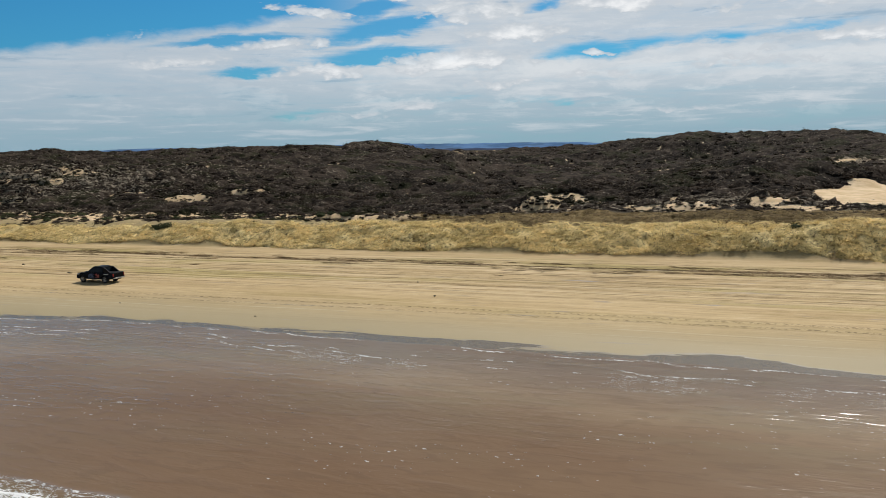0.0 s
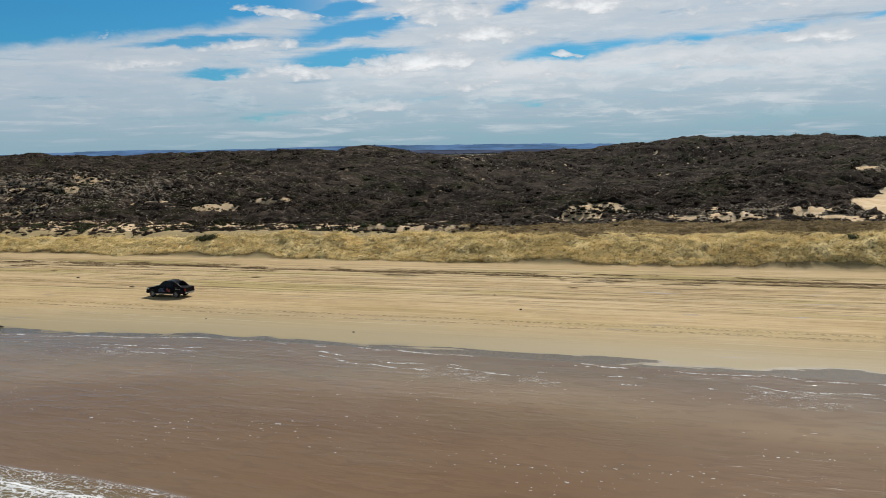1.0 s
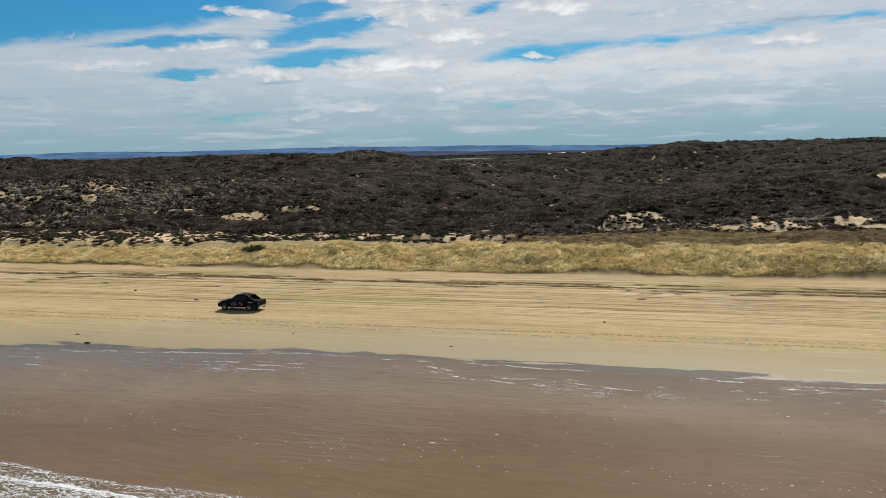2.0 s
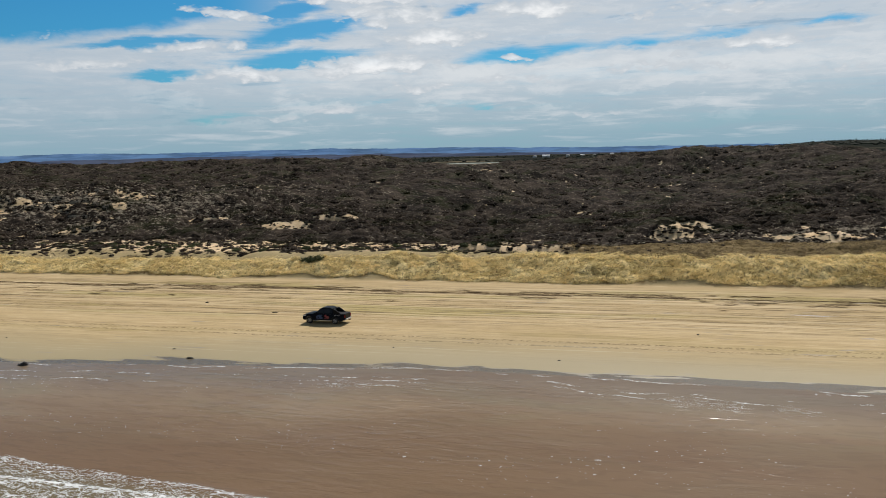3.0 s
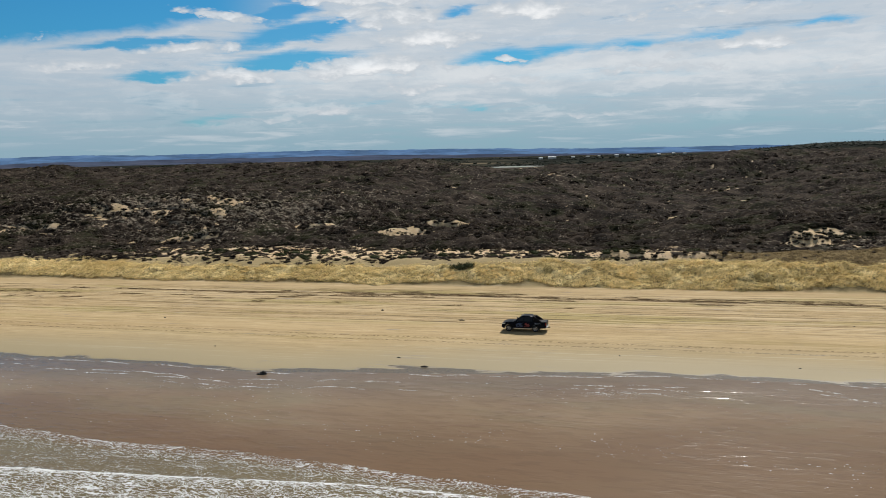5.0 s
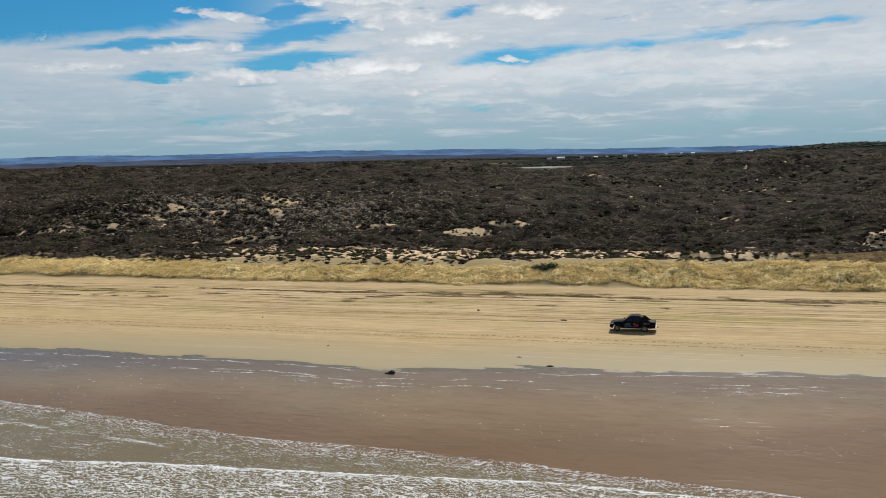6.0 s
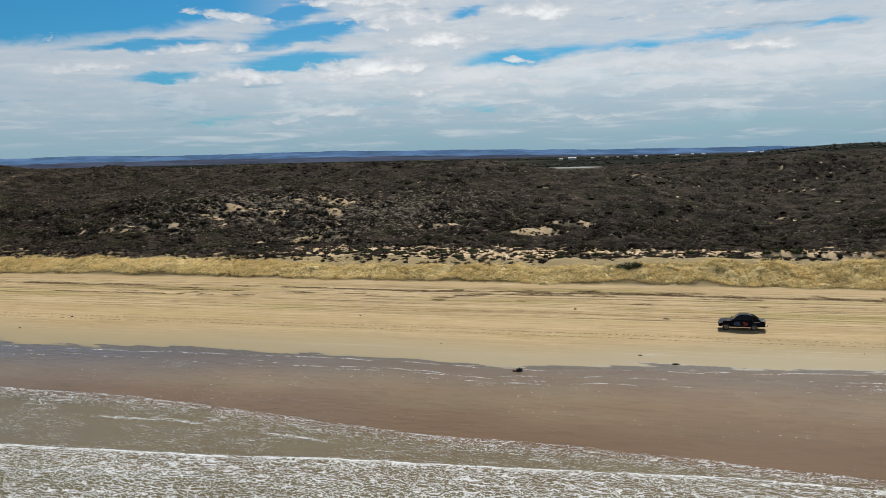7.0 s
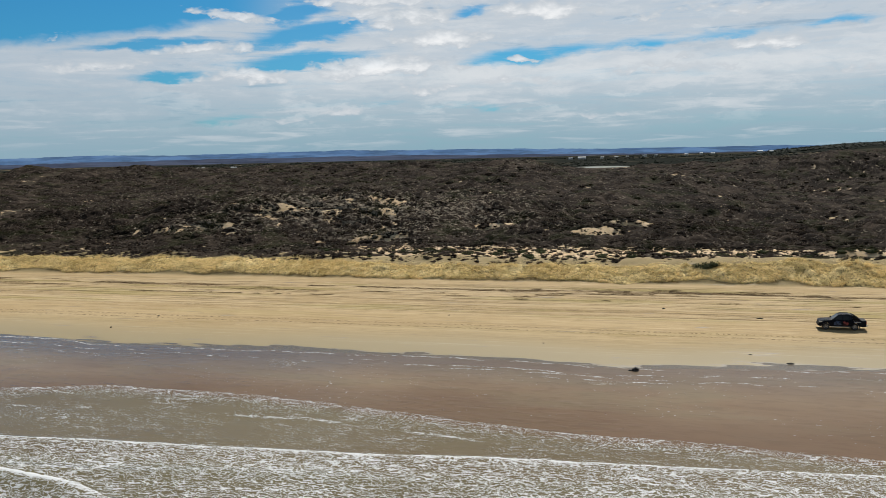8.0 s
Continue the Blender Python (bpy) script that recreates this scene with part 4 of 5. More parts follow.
def build_grass():
    build_mounds("dune_grass", -250, 30, 99, 113, grass_cover, GRASS_MOUND, 61, "matted golden tussocks covering the foredune", "grass")
    build_mounds("heath", -62, 30, 106, 123, heath, HEATH_MOUND, 71, "matted brown heath behind the dune grass", "heath")
    shapes = [tussock_shape(20, 500 + k, (0.013, 0.032), 0.35) for k in range(12)]
    n = 76000
    x, y = rng.uniform(-250, 30, n), rng.uniform(98.5, 118, n)
    keep = (grass_cover(x, y) > rng.uniform(0.1, 1, n)) & (fbm(x, y, 5, 27) + 0.8 * fbm(x, y * 1.3, 1.5, 24, 2) > -0.6)
    x, y = x[keep], y[keep]
    s = rng.uniform(0.3, 0.6, len(x)) * (0.95 + 0.55 * fbm(x, y * 1.2, 1.8, 26, 2))
    hx, hy = rng.uniform(-80, 32, 6500), rng.uniform(109.5, 121.5, 6500)
    keep = heath(hx, hy) > rng.uniform(0, 1, 6500)
    hx, hy = hx[keep], hy[keep]
    hs = rng.uniform(0.4, 0.9, len(hx))
    # brown tufts for dead growth, their dark colour also standing in for foot shade
    fx, fy = rng.uniform(-250, 30, 9000), rng.uniform(101, 108, 9000)
    keep = (fbm(fx, fy * 1.3, 4.5, 28) + 0.5 * fbm(fx, fy, 1.6, 29) > -0.05 + 0.15 * (fy - 102)) & (fy > 101.0 + 1.3 * fbm(fx, fx * 0, 11, 21))
    hx, hy = np.concatenate([hx, fx[keep]]), np.concatenate([hy, fy[keep]])
    hs = rng.uniform(0.4, 0.9, len(hx))
    scatter("heath", shapes, hx, hy, land(hx, hy) - 0.04, hs, hs * rng.uniform(0.5, 0.8, len(hx)), HEATH, "dry brown low growth behind the dune grass and darkening its shaded foot", "heath")
    scatter("dune_grass", shapes, x, y, land(x, y) + 0.14, s, s * rng.uniform(0.7, 1.0, len(x)), GRASS, "dry golden marram grass covering the foredune", "grass")


def build_wrack():
    """Dark torn seaweed left in drawn-out lines at the top of the beach."""
    shapes = [tussock_shape(9, 700 + k, stretch=(2.4, 0.7, 1)) for k in range(6)]
    n = 30000
    x = rng.uniform(-245, 25, n)
    row = rng.integers(0, 7, n)
    base = np.array([94.6, 95.3, 96.4, 93.2, 91.9, 90.4, 88.7])[row]
    y = base + 0.8 * fbm(x, row * 0.0, 42, 4) + 0.35 * fbm(x, row * 37.0, 9, 14) + rng.normal(0, 0.26, n)
    keep = fbm(x, row * 50.0, 22, 9) + 0.6 * fbm(x, row * 50.0 + y * 0.4, 4, 12) > np.array([-0.3, 0.0, 0.3, 0.2, 0.25, 0.4, 0.45])[row]
    x, y = x[keep], y[keep]
    s = rng.uniform(0.11, 0.34, len(x))
    scatter("seaweed", shapes, x, y, land(x, y) + 0.01, s * 1.3, s * 0.14, WRACK, "dark dry seaweed strewn in lines along the upper beach", "seaweed", 0.25)


def build_low_plants():
    """Small plants dotted over the open sand behind the grass."""
    shapes = [shrub_shape(20, 1, 0.3, 600 + k) for k in range(6)]
    x, y = rng.uniform(-195, 14, 5200), rng.uniform(107.5, 124, 5200)
    x[4200:], y[4200:] = rng.uniform(-40, 16, 1000), rng.uniform(122, 146, 1000)
    bx, by = rng.uniform(-235, -24, 26000), rng.uniform(123, 215, 26000)
    bk = (bareness(bx, by) > 0.3) & (rng.uniform(0, 1, 26000) < 0.9) & (blowout(bx, by) < 0.5)
    keep = (bareness(x, y) > 0.3) & (fbm(x, y, 6, 71) + 0.5 * fbm(x, y, 2, 72) > -0.3 - 0.1 * (y - 112)) & (blowout(x, y) < 0.5)
    x, y = x[keep], y[keep]
    x, y = np.concatenate([x, bx[bk]]), np.concatenate([y, by[bk]])
    s = 0.18 + 0.55 * rng.uniform(0, 1, len(x)) ** 2
    scatter("low_plants", shapes, x, y, land(x, y) - 0.02, s, s * 0.9, SCRUB, "small dark plants dotted over pale dune sand", "plants")


def build_twigs():
    """Bleached dead wood and dry heads showing in the scrub."""
    shapes = [tussock_shape(6, 800 + k, (0.03, 0.07), stretch=(1.3, 1.3, 0.6)) for k in range(8)]
    n = 40000
    x, y = rng.uniform(-265, 35, n), 112 + 190 * rng.uniform(0, 1, n) ** 1.3
    keep = 0.6 * fbm(x, y, 13, 55) + 0.7 * fbm(x, y, 4, 56) + 2.2 * flecked(x, y) > 0.62
    x, y = x[keep], y[keep]
    s = rng.uniform(0.18, 0.50, len(x)) * (1 + (y - 112) / 150)
    scatter("dead_branches", shapes, x, y, land(x, y) + rng.uniform(0.35, 1.0, len(x)), s, s * 0.7, TWIGS, "bleached dead branches among the dune scrub", "branches")


build_canopy()
build_scrub()
build_low_plants()
build_twigs()
build_grass()
build_wrack()


# ---- shapes for things ----
def part(name, bm, mat, parent=None, label=""):
    """Links a bmesh as one mesh object under a thing or a part."""
    me = bpy.data.meshes.new(name)
    bm.to_mesh(me)
    bm.free()
    me.materials.append(mat)
    ob = new(name, me)
    if parent is not None:
        ob.parent = parent
    return tagged(ob, label)


def soften(bm, width, segments=2, angle=0.5):
    es = [e for e in bm.edges if len(e.link_faces) == 2 and e.calc_face_angle(0) > angle]
    if es:
        bmesh.ops.bevel(bm, geom=es, offset=width, segments=segments, profile=0.6, affect="EDGES", clamp_overlap=True)


def box(sx, sy, sz, at=(0, 0, 0), bevel=0.0, bm=None):
    own = bm is None
    bm = bmesh.new() if own else bm
    r = bmesh.ops.create_cube(bm, size=1.0, matrix=Matrix.Translation(at) @ Matrix.Diagonal((sx, sy, sz, 1)))
    if bevel:
        es = list({e for v in r["verts"] for e in v.link_edges})
        bmesh.ops.bevel(bm, geom=es, offset=bevel, segments=2, affect="EDGES", clamp_overlap=True)
    return bm


def prism(points, y0, y1, bm=None, inset=0.0, z_in=(0, 1)):
    """A side outline (x, z) drawn from y0 to y1; above z_in[0] the sides lean in by up to inset at z_in[1]."""
    bm = bm or bmesh.new()
    mid = (y0 + y1) / 2

    def yy(y, z):
        k = min(1, max(0, (z - z_in[0]) / (z_in[1] - z_in[0])))
        return y - math.copysign(inset * k, y - mid)

    a = [bm.verts.new((x, yy(y0, z), z)) for x, z in points]
    b = [bm.verts.new((x, yy(y1, z), z)) for x, z in points]
    bm.faces.new(a)
    bm.faces.new(b[::-1])
    n = len(points)
    for i in range(n):
        bm.faces.new((a[i], b[i], b[(i + 1) % n], a[(i + 1) % n]))
    bmesh.ops.recalc_face_normals(bm, faces=bm.faces)
    return bm


def lathe(profile, steps=24):
    """A ring about the y axis from (radius, y) points."""
    bm = bmesh.new()
    rings = []
    for k in range(steps):
        a = 2 * math.pi * k / steps
        rings.append([bm.verts.new((r * math.cos(a), y, r * math.sin(a))) for r, y in profile])
    m = len(profile)
    for k in range(steps):
        p, q = rings[k], rings[(k + 1) % steps]
        for j in range(m - 1):
            bm.faces.new((p[j], p[j + 1], q[j + 1], q[j]))
    bmesh.ops.recalc_face_normals(bm, faces=bm.faces)
    for f in bm.faces:
        f.smooth = True
    return bm


PAINT = plain("dark_car_paint", (0.004, 0.005, 0.009), 0.3, spec=0.06, vary=0.3, coat=0.02)
TRIM = plain("black_plastic", (0.008, 0.008, 0.009), 0.6, spec=0.1)
RUBBER = plain("tyre_rubber", (0.018, 0.017, 0.016), 0.85)
ALLOY = plain("brushed_alloy", (0.26, 0.26, 0.27), 0.4, metal=0.8)
STEEL = plain("pale_steel", (0.36, 0.36, 0.37), 0.4, metal=0.7)
LAMP = plain("lamp_glass", (0.55, 0.57, 0.60), 0.12, spec=0.6)
REDLAMP = plain("red_lamp", (0.28, 0.02, 0.02), 0.2)
BLUE_ART = plain("blue_vinyl", (0.020, 0.042, 0.10), 0.35, vary=0.5, scale=9)
RED_ART = plain("red_vinyl", (0.20, 0.022, 0.02), 0.35, vary=0.5, scale=9)
WHITE_ART = plain("white_vinyl", (0.45, 0.46, 0.47), 0.4)


def window_glass():
    m, N, b, pos = material("tinted_glass", 0.06, spec=0.3)
    N.put(b, "Base Color", N.mix(N.noise(pos, 2.0), (0.010, 0.012, 0.014), (0.018, 0.021, 0.024)))
    b.inputs["Coat Weight"].default_value = 0.1
    return m


GLASS = window_glass()


def arch(cx, cz, r, n=9):
    return [(cx + r * math.cos(math.pi * k / n), cz + r * math.sin(math.pi * k / n)) for k in range(n + 1)]


def build_truck(at, turn):
    """A four door pick-up, nose towards -x, with its origin on the ground under the nose."""
    truck = new("pickup_truck")
    HW, FW, RW, R = 0.93, 0.78, 3.92, 0.385
    lower = [(0.10, 0.42), (0.02, 0.55), (0.0, 0.80), (0.06, 0.98), (0.16, 1.05), (0.60, 1.12), (1.48, 1.17), (3.72, 1.17), (3.74, 1.15), (5.13, 1.15), (5.16, 1.10), (5.16, 0.62), (5.10, 0.48)]
    lower += [(RW + 0.47, 0.42)] + arch(RW, 0.42, 0.47)[1:-1] + [(RW - 0.47, 0.42), (FW + 0.47, 0.42)] + arch(FW, 0.42, 0.47)[1:-1] + [(FW - 0.47, 0.42)]
    bm = prism(lower, -HW, HW, inset=0.07, z_in=(0.85, 1.17))
    soften(bm, 0.035)
    body = part("body", bm, PAINT, truck, "glossy black and dark blue body")
    bm = prism([(0.62, 1.135), (1.46, 1.18), (1.42, 1.215), (0.66, 1.165)], -0.48, 0.48)
    soften(bm, 0.012)
    part("bonnet", bm, PAINT, truck)
    cabin = [(1.42, 1.16), (2.14, 1.76), (2.40, 1.83), (3.32, 1.83), (3.55, 1.76), (3.74, 1.16)]
    bm = prism(cabin, -0.87, 0.87, inset=0.20, z_in=(1.16, 1.83))
    soften(bm, 0.03)
    cab = part("cabin", bm, PAINT, truck)
    for s in (-1, 1):
        def side(pts, proud):
            m = bmesh.new()
            vs = []
            for d in (0.0, proud):
                vs.append([m.verts.new((x, s * (0.87 - 0.20 * (z - 1.16) / 0.67 + d - 0.004), z)) for x, z in pts])
            m.faces.new(vs[1] if s < 0 else vs[1][::-1])
            n = len(pts)
            for i in range(n):
                m.faces.new((vs[0][i], vs[0][(i + 1) % n], vs[1][(i + 1) % n], vs[1][i]))
            bmesh.ops.recalc_face_normals(m, faces=m.faces)
            return m
        part("side_window", side([(1.62, 1.22), (2.22, 1.71), (2.52, 1.73), (2.52, 1.22)], 0.010), GLASS, cab, "dark tinted side window")
        part("side_window", side([(2.60, 1.22), (2.60, 1.73), (3.26, 1.72), (3.36, 1.22)], 0.010), GLASS, cab, "dark tinted side window")
        part("quarter_window", side([(3.43, 1.24), (3.34, 1.70), (3.44, 1.70), (3.58, 1.24)], 0.010), GLASS, cab)
        # doors lie proud of the body with a gap between them
        for x0, x1, art, pts in (
            (1.55, 2.52, BLUE_ART, [(1.68, 0.60), (1.63, 0.86), (1.85, 1.02), (2.23, 1.05), (2.49, 0.94), (2.47, 0.62), (2.03, 0.56)]),
            (2.55, 3.40, RED_ART, [(2.60, 0.62), (2.66, 0.98), (2.84, 1.08), (2.98, 0.90), (3.18, 0.98), (3.26, 0.74), (3.10, 0.60)]),
        ):
            def panel(z_pts, proud, base):
                m = bmesh.new()
                a = [m.verts.new((x, s * (HW + base - 0.07 * max(0, z - 0.85) / 0.32), z)) for x, z in z_pts]
                b = [m.verts.new((x, s * (HW + base + proud - 0.07 * max(0, z - 0.85) / 0.32), z)) for x, z in z_pts]
                m.faces.new(b)
                n = len(z_pts)
                for i in range(n):
                    m.faces.new((a[i], a[(i + 1) % n], b[(i + 1) % n], b[i]))
                bmesh.ops.recalc_face_normals(m, faces=m.faces)
                return m
            x1c = x1 if x1 < 3.3 else 3.38
            rear = [(x0, 0.50), (x0, 0.85), (x0, 1.13), (x1c, 1.13), (x1c, 0.85), (x1c, 0.62), (x1c - 0.05, 0.50)]
            door = part("door", panel(rear, 0.012, -0.002), PAINT, truck)
            part("door_graphic", panel(pts, 0.003, 0.0105), art, door, "bright vinyl splash on the door")
            part("door_handle", box(0.16, 0.03, 0.03, (x1c - 0.14, s * (HW - 0.012), 1.05), 0.01), TRIM, door)
        part("stripe", box(0.70, 0.006, 0.07, (4.18, s * (HW - 0.030), 0.985)), WHITE_ART, body, "pale lettering band, unreadable")
        bm = prism([(1.50, 1.14), (1.56, 1.14), (1.58, 1.34), (1.44, 1.32), (1.42, 1.20)], s * 0.90, s * 1.08)
        soften(bm, 0.02)
        part("wing_mirror", bm, TRIM, truck)
        bm = box(2.35, 0.16, 0.05, (2.42, s * 0.97, 0.42), 0.02)
        for x in (1.6, 2.4, 3.2):
            box(0.05, 0.2, 0.04, (x, s * 0.87, 0.43), bm=bm)
        part("side_step", bm, STEEL, truck, "pale metal side step")
        for cx in (FW, RW):
            outer, inner = arch(cx, 0.42, 0.53, 12), arch(cx, 0.42, 0.46, 12)
            m = bmesh.new()
            rows = [[m.verts.new((x, s * y, z)) for x, z in pts] for pts, y in ((inner, 0.90), (inner, 0.975), (outer, 0.965), (outer, 0.90))]
            for p, q in zip(rows, rows[1:]):
                for i in range(12):
                    m.faces.new((p[i], p[i + 1], q[i + 1], q[i]))
            bmesh.ops.recalc_face_normals(m, faces=m.faces)
            part("wheel_arch", m, TRIM, truck)
            wheel = part("wheel", lathe([(0.10, 0.05), (0.22, 0.02), (0.235, 0.10), (0.235, -0.10), (0.10, -0.08)]), TRIM, truck)
            wheel.location = (cx, s * 0.80, R)
            part("tyre", lathe([(0.25, -0.12), (0.34, -0.125), (0.375, -0.10), (R, -0.05), (R, 0.05), (0.375, 0.10), (0.34, 0.125), (0.25, 0.12), (0.25, -0.12)], 32), RUBBER, wheel)
            m = lathe([(0.205, s * 0.10), (0.245, s * 0.115), (0.255, s * 0.105), (0.215, s * 0.02)], 32)
            for k in range(6):
                a = k * math.pi / 3 + 0.3
                r = bmesh.ops.create_cube(m, size=1.0, matrix=Matrix.Rotation(a, 4, "Y") @ Matrix.Translation((0.13, s * 0.085, 0)) @ Matrix.Diagonal((0.20, 0.04, 0.06, 1)))
            bmesh.ops.create_cone(m, cap_ends=True, segments=16, radius1=0.06, radius2=0.05, depth=0.05, matrix=Matrix.Translation((0, s * 0.09, 0)) @ Matrix.Rotation(math.pi / 2, 4, "X"))
            part("rim", m, ALLOY, wheel, "six spoke alloy rim")
        part("headlight", prism([(0.02, 0.86), (0.05, 0.98), (0.42, 1.04), (0.34, 0.92)], s * 0.62, s * 0.935), LAMP, truck, "clear headlight")
        part("tail_light", box(0.10, 0.14, 0.36, (5.125, s * 0.83, 0.90), 0.02), REDLAMP, truck, "red tail light")
        part("fog_light", box(0.05, 0.16, 0.09, (0.035, s * 0.66, 0.58), 0.02), LAMP, truck)
        part("roof_rail", box(1.0, 0.04, 0.035, (2.85, s * 0.60, 1.855), 0.012), TRIM, truck)
        part("mudflap", box(0.02, 0.24, 0.22, (RW + 0.50, s * 0.80, 0.36)), TRIM, truck)
    # screens
    for name, pts in (("windscreen", [(1.48, 1.205), (2.13, 1.75)]), ("rear_window", [(3.72, 1.23), (3.57, 1.72)])):
        (xa, za), (xb, zb) = pts
        nx, nz = (-(zb - za), xb - xa) if name == "windscreen" else ((zb - za), -(xb - xa))
        l = math.hypot(nx, nz)
        nx, nz = nx / l * 0.012, nz / l * 0.012
        m = bmesh.new()
        wa, wb = 0.76, 0.60
        q = [m.verts.new(p) for p in ((xa, -wa, za), (xa, wa, za), (xb, wb, zb), (xb, -wb, zb))]
        t = [m.verts.new((v.co.x + nx, v.co.y, v.co.z + nz)) for v in q]
        m.faces.new(t)
        for i in range(4):
            m.faces.new((q[i], q[(i + 1) % 4], t[(i + 1) % 4], t[i]))
        bmesh.ops.recalc_face_normals(m, faces=m.faces)
        part(name, m, GLASS, cab, "dark reflecting glass")
    part("grille", box(0.05, 1.15, 0.26, (0.02, 0, 0.86), 0.02), TRIM, truck)
    bm = prism([(-0.06, 0.46), (-0.08, 0.66), (0.12, 0.70), (0.20, 0.44)], -0.90, 0.90)
    soften(bm, 0.03)
    part("front_bumper", bm, TRIM, truck)
    bm = prism([(5.08, 0.46), (5.08, 0.62), (5.26, 0.62), (5.26, 0.50)], -0.88, 0.88)
    soften(bm, 0.025)
    part("rear_bumper", bm, STEEL, truck)
    part("tailgate", box(0.03, 1.50, 0.46, (5.165, 0, 0.90), 0.012), PAINT, truck)
    bm = box(0.30, 0.06, 0.06, (5.34, 0, 0.44), 0.01)
    bmesh.ops.create_uvsphere(bm, u_segments=10, v_segments=8, radius=0.045, matrix=Matrix.Translation((5.45, 0, 0.52)))
    part("tow_bar", bm, TRIM, truck)
    bm = prism([(3.80, 1.155), (3.80, 1.20), (5.10, 1.185), (5.12, 1.155)], -0.80, 0.80)
    soften(bm, 0.012)
    part("tonneau_cover", bm, TRIM, truck, "black soft tray cover")
    # a sports bar with closed sails sloping back behind the cab
    m = bmesh.new()
    for s in (-1, 1):
        prism([(3.76, 1.17), (3.62, 1.60), (3.62, 1.74), (3.78, 1.74), (4.02, 1.62), (4.62, 1.20), (4.60, 1.17)], s * 0.68, s * 0.78, bm=m)
    box(0.10, 1.50, 0.07, (3.72, 0, 1.70), 0.02, bm=m)
    part("sports_bar", m, TRIM, truck)
    for y in (-0.45, 0.45):
        part("wiper", box(0.03, 0.5, 0.015, (1.50, y, 1.235)), TRIM, cab)
    bm = box(0.5, 1.5, 0.16, (1.6, 0, 0.44), 0.03)
    box(3.6, 0.9, 0.14, (2.6, 0, 0.44), 0.03, bm=bm)
    box(0.12, 1.5, 0.12, (FW, 0, R), 0.02, bm=bm)
    box(0.12, 1.5, 0.12, (RW, 0, R), 0.02, bm=bm)
    part("chassis", bm, TRIM, truck)
    truck.matrix_basis = pose(*at, 0, 0, turn)
    tagged(truck, "dark four door pick-up truck with coloured door graphics on the sand", "truck")


def lumpy(radius, squash, seed, level=3, rough=0.3):
    bm = bmesh.new()
    bmesh.ops.create_icosphere(bm, subdivisions=level, radius=1.0)
    o = Vector((seed * 7.3, seed * 3.1, 1.7))
    for v in bm.verts:
        k = 1 + rough * noise.noise(v.co * 1.6 + o) + rough * 0.5 * noise.noise(v.co * 4 + o)
        v.co = Vector((v.co.x * k * radius[0], v.co.y * k * radius[1], max(-squash * 0.3, v.co.z * k * squash)))
    for f in bm.faces:
        f.smooth = True
    return bm


KELP = plain("wet_kelp", (0.022, 0.016, 0.010), 0.75, vary=0.5, scale=14)
STONE = plain("dark_stone", (0.035, 0.028, 0.022), 0.6, vary=0.4, scale=10)
WOOD = plain("grey_driftwood", (0.085, 0.065, 0.045), 0.8, vary=0.4, scale=12)


def ground_z(x, y):
    return float(land(np.array([x]), np.array([y]))[0])


def build_litter():
    """Kelp, stones and driftwood lying on the beach."""
    x, y = -94.0, 54.3
    rock = tagged(new("rock"), "dark weed covered rock standing in the shallow water", "rock")
    rock.location = (x, y, ground_z(x, y))
    rock.scale = (0.7, 0.7, 0.7)
    part("stone", lumpy((0.52, 0.45), 0.52, 1), STONE, rock)
    part("kelp", lumpy((0.30, 0.22), 0.16, 2), KELP, rock).location = (-0.72, -0.12, 0.03)
    part("kelp", lumpy((0.40, 0.34), 0.22, 3), KELP, rock).location = (0.10, 0.02, 0.26)
    for x, y, r, seed in ((-78.8, 59.4, (0.34, 0.16), 4), (-82.5, 62.4, (0.18, 0.08), 5), (-43.0, 64.4, (0.12, 0.06), 6)):
        k = tagged(part("kelp_clump", lumpy(r, r[1] * 0.7, seed), KELP), "small dark clump of stranded kelp on damp sand", "seaweed", "kelp on the beach")
        k.location = (x, y, ground_z(x, y) + 0.03)
        m = bmesh.new()
        for j in range(5):
            a = j * 1.3 + seed
            box(r[0] * 1.2, 0.05, 0.02, (math.cos(a) * r[0] * 0.7, math.sin(a) * r[1] * 0.8, 0.0), bm=m)
        part("frond", m, KELP, k)
    for x, y, l, seed in ((-80.3, 80.7, 0.85, 7), (-92.2, 84.9, 0.45, 8), (-161.0, 70.8, 0.40, 9), (-163.3, 63.4, 0.30, 10)):
        wood = tagged(new("driftwood"), "short dark piece of driftwood on dry sand", "driftwood", "driftwood on the beach")
        wood.location = (x, y, ground_z(x, y) + 0.04)
        wood.rotation_euler = (0, 0, seed * 0.37 % 0.5)
        m = lathe([(0.0, -l / 2), (0.05, -l / 2 + 0.02), (0.11, 0.0), (0.08, l * 0.3), (0.0, l / 2)], 9)
        for v in m.verts:
            v.co += Vector(noise.noise_vector(v.co * 4 + Vector((seed, 0, 0)))) * 0.05
        part("log", m, WOOD, wood).rotation_euler = (0, 0, 1.4)
        m = lathe([(0.0, -l * 0.25), (0.035, 0.0), (0.0, l * 0.25)], 7)
        b = part("branch", m, WOOD, wood)
        b.rotation_euler, b.location = (0.5, 0, 0.6), (0.05, 0.05, 0.09)
    for x, y, r, seed in ((-30.5, 76.4, 0.13, 11), (-35.0, 83.0, 0.10, 12), (-120.0, 77.0, 0.12, 13), (-60.0, 66.5, 0.09, 14), (-105.0, 64.0, 0.1, 15)):
        p = tagged(part("pebble", lumpy((r, r * 0.8), r * 0.7, seed, 2), STONE), "small dark stone on the sand", "stone", "stones on the beach")
        p.location = (x, y, ground_z(x, y) + 0.03)


BARK = plain("grey_twigs", (0.10, 0.08, 0.06), 0.85, vary=0.3)
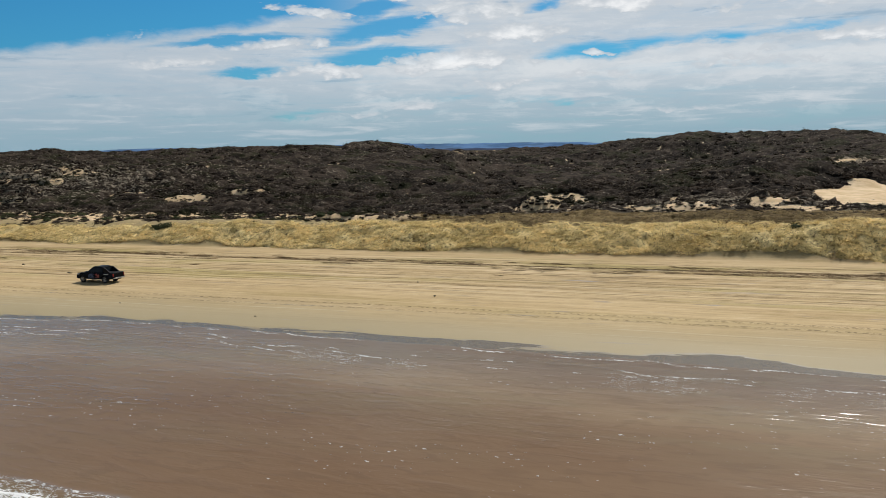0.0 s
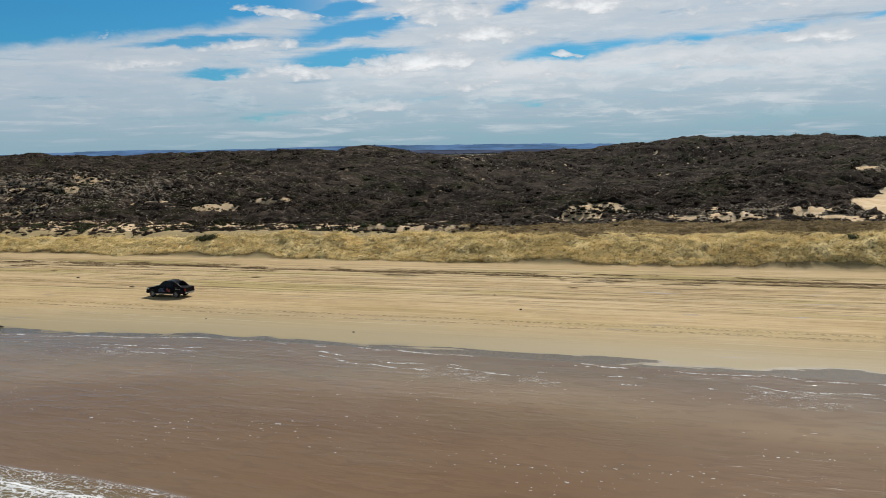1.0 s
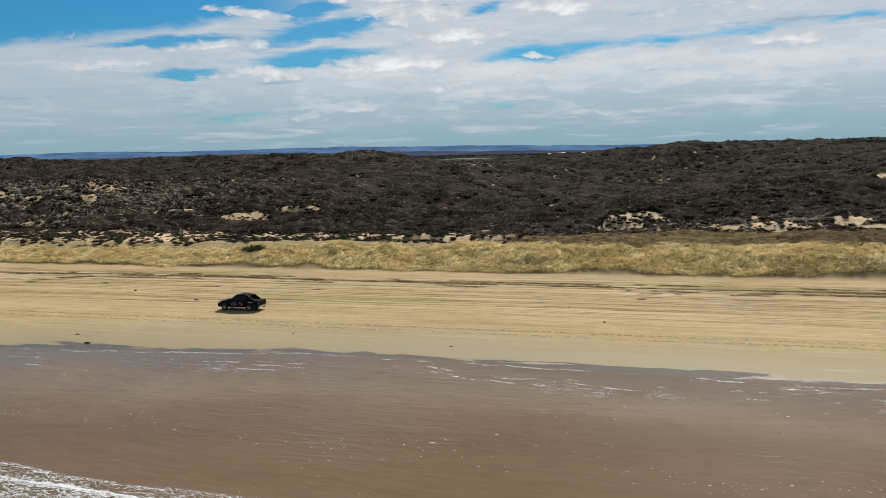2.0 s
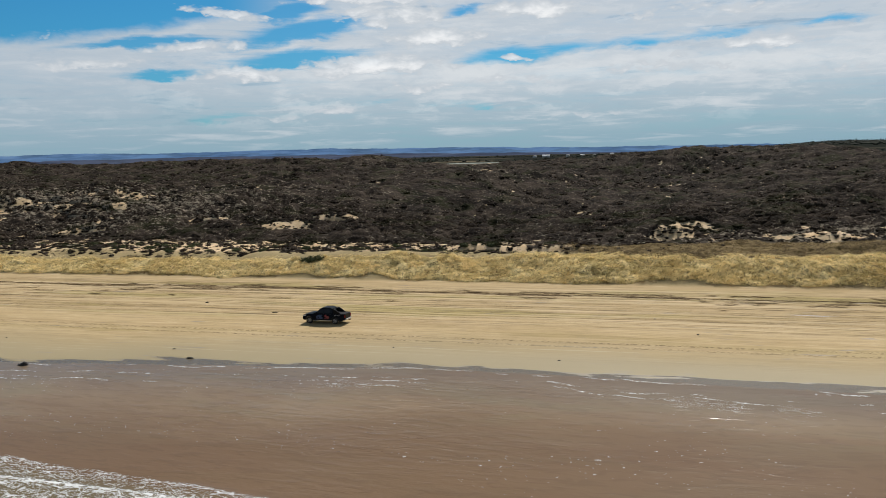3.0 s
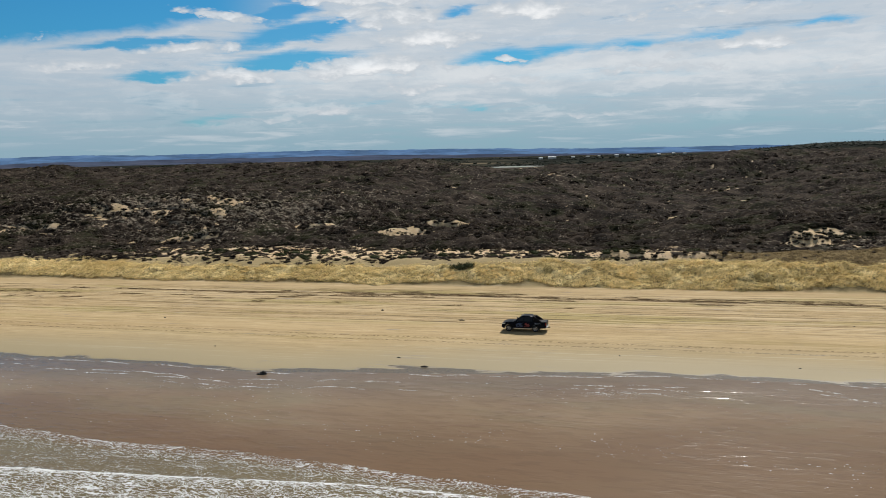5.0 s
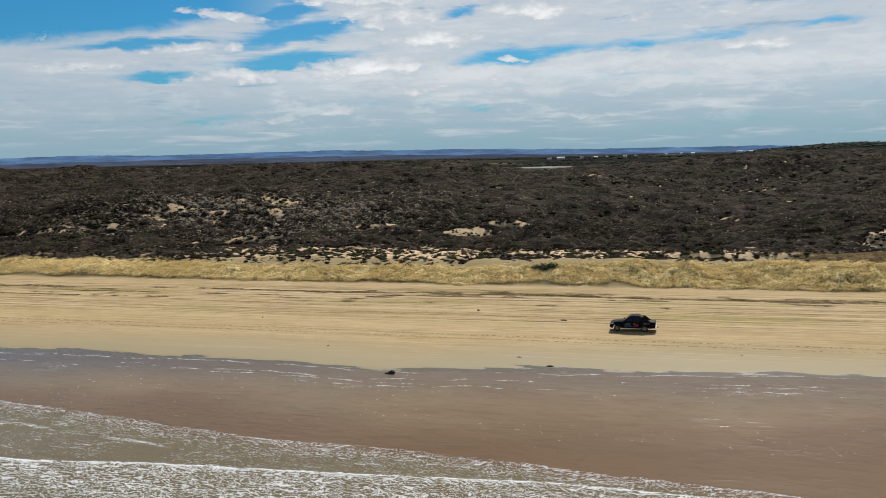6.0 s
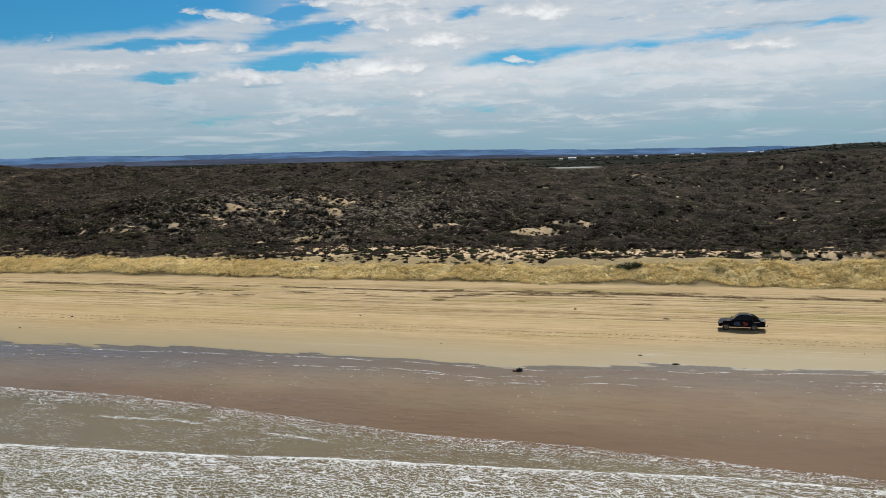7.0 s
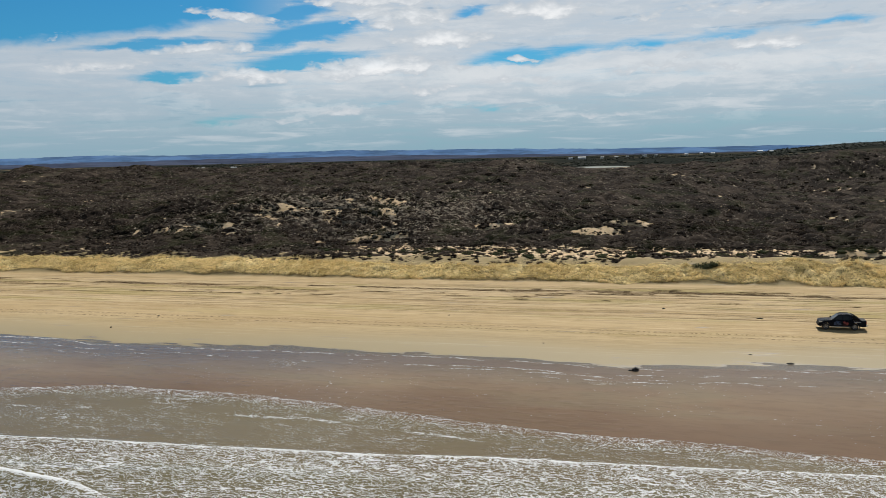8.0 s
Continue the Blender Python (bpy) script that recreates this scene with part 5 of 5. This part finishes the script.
BUSH = leaf_material("bush_leaves", (0.035, 0.042, 0.018), (0.085, 0.092, 0.045), (0.10, 0.09, 0.05), 0.15, 0.15)


def build_bushes():
    """Single shrubs standing out on the pale foredune, each one by itself."""
    kinds = []
    for k in range(4):
        p, t = shrub_shape(260, 2, 0.17, 900 + k)
        me = bpy.data.meshes.new("shrub")
        fill(me, p, t)
        me.attributes.new("tint", "FLOAT", "POINT").data.foreach_set("value", np.full(len(p), 0.3 + 0.12 * k, np.float32))
        me.materials.append(BUSH)
        ob = tagged(new("shrub", me), "rounded dark green shrub among the dune grass", "shrub", "shrubs on the foredune")
        m = bmesh.new()
        for j in range(6):
            a = j * 1.05 + k
            bmesh.ops.create_cone(m, segments=6, radius1=0.05, radius2=0.02, depth=0.6, matrix=Matrix.Translation((0.12 * math.cos(a), 0.12 * math.sin(a), 0.15)) @ Matrix.Rotation(0.5, 4, (-math.sin(a), math.cos(a), 0)))
        part("stem", m, BARK, ob)
        kinds.append(ob)
    r = random.Random(5)
    spots = [(-86.5, 105.6, 1.3), (2.6, 106.8, 0.85), (-85.3, 105.9, 1.0), (-87.7, 105.9, 0.9), (-60, 112.5, 1.0), (-98, 112, 0.9)]
    while len(spots) < 70:
        x, y = r.uniform(-190, 10), r.uniform(111.5, 119)
        if bareness(np.array([x]), np.array([y]))[0] > 0.3 and heath(np.array([x]), np.array([y]))[0] < 0.1 and not (-50 < x and y < 117):
            spots.append((x, y, r.uniform(0.45, 1.0)))
    used = set()
    for i, (x, y, s) in enumerate(spots):
        k = i % 4
        m = pose(x, y, ground_z(x, y), 0, 0, r.uniform(0, 360)) @ Matrix.Diagonal((s, s, s * r.uniform(0.7, 0.95), 1))
        if k not in used:
            used.add(k)
            kinds[k].matrix_basis = m
        else:
            ob = copy_thing(kinds[k], pose(0, 0, 0))
            ob.matrix_basis = m


WALLS = plain("pale_cladding", (0.55, 0.55, 0.52), 0.7)
ROOF = plain("white_roof_sheet", (0.78, 0.79, 0.80), 0.7, spec=0.1)


def build_farm():
    """Far sheds and houses on the plain, and the pan of pale water behind the dunes."""
    ex, ey = -88.6, -32.9
    for az, dist, w, h in ((7.74, 1750, 16, 4), (7.0, 1750, 30, 5), (5.7, 1850, 14, 4), (4.8, 1900, 16, 5), (4.1, 1950, 12, 4), (3.0, 2000, 18, 5), (2.3, 2050, 12, 4), (0.4, 2100, 16, 5),
                           (-0.5, 2150, 14, 5), (-1.2, 2150, 18, 5), (-4.0, 2180, 26, 6), (-4.66, 2160, 18, 6), (-3.1, 900, 8, 3), (-5.0, 1000, 14, 4), (32.0, 1500, 9, 4), (31.7, 1520, 10, 4), (29.8, 1450, 18, 5), (22.1, 1600, 12, 4), (34.7, 1700, 10, 4)):
        x, y = ex - math.sin(radians(az)) * dist, ey + math.cos(radians(az)) * dist
        shed = tagged(new("farm_shed"), "far pale farm building with a white metal roof", "building", "buildings on the plain")
        shed.location = (x, y, ground_z(x, y) + 1.5)
        w, h = w * 0.5, h * 0.4
        part("wall", box(w, w * 0.5, h + 2.5, (0, 0, h / 2 - 1.25)), WALLS, shed)
        bm = prism([(-w * 0.27, h), (0, h + w * 0.10), (w * 0.27, h)], -w * 0.53, w * 0.53)
        bmesh.ops.rotate(bm, verts=bm.verts, cent=(0, 0, 0), matrix=Matrix.Rotation(math.pi / 2, 3, "Z"))
        part("roof", bm, ROOF, shed)
        part("door", box(w * 0.2, 0.3, h * 0.75, (w * 0.15, -w * 0.25 - 0.1, h * 0.375)), STEEL, shed)
    bm = bmesh.new()
    vs = [bm.verts.new((POND[0] + POND[2] * math.cos(a) * (1 + 0.1 * math.sin(3 * a)), POND[1] + POND[3] * math.sin(a), POND[4])) for a in np.linspace(0, 2 * math.pi, 49)[:-1]]
    bm.faces.new(vs)
    m, N, b, pos = material("pale_pond_water", 0.5, spec=0.12)
    N.put(b, "Base Color", N.mix(N.noise(N.scaled(pos, (0.1, 0.3, 1)), 1.0), (0.10, 0.12, 0.09), (0.17, 0.18, 0.14)))
    tagged(part("pond", bm, m), "pale still pond behind the dunes", "pond", kind="structure")


def build_distance():
    """Hills along the horizon, their blue haze put into an emission colour."""
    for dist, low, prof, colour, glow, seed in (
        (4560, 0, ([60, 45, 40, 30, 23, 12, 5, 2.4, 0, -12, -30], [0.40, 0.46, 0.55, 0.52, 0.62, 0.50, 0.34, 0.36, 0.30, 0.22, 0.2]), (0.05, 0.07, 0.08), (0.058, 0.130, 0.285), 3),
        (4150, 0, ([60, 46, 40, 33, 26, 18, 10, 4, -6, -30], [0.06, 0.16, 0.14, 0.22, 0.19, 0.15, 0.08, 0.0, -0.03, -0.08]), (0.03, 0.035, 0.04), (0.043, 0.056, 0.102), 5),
    ):
        az = np.linspace(60, -30, 700)
        el = np.interp(-az, [-q for q in prof[0]], prof[1]) + 0.07 * fbm(az, az * 0, 5, seed) + 0.03 * fbm(az, az * 0, 1.2, seed + 9) + 0.018 * fbm(az, az * 0, 0.3, seed + 11)
        rows = []
        for k, (dd, f) in enumerate(((0, 1.0), (-60, 0.75), (-160, 0.4), (-300, 0.0))):
            r = dist + dd
            rows.append((-80 - np.sin(np.radians(az)) * r, -30 + np.cos(np.radians(az)) * r, 10 + (12 + np.tan(np.radians(el)) * dist - 2) * f + 1.5 * fbm(az, az * 0 + k, 0.8, seed + 20)))
        X, Y, Z = (np.array([q[i] for q in rows]) for i in range(3))
        m, N, b, pos = material("hills_haze_emission", 1.0, spec=0.0)
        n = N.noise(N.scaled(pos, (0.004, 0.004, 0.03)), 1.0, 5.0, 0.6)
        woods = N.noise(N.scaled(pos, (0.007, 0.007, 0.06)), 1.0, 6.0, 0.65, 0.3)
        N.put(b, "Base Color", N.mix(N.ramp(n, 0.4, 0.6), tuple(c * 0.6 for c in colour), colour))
        # aerial haze painted as blue emission, woods and fields as tones of it
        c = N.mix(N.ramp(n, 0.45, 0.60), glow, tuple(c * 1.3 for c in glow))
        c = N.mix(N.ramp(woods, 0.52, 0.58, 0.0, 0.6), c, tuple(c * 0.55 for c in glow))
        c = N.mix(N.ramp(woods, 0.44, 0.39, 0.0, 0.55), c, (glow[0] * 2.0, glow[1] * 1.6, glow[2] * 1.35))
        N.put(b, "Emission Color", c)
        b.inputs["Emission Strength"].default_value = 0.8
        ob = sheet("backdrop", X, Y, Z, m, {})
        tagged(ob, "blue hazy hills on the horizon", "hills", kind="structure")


build_truck((-74.1, 76.5, ground_z(-71.5, 76.5)), 0)
build_litter()
build_bushes()
build_farm()
build_distance()
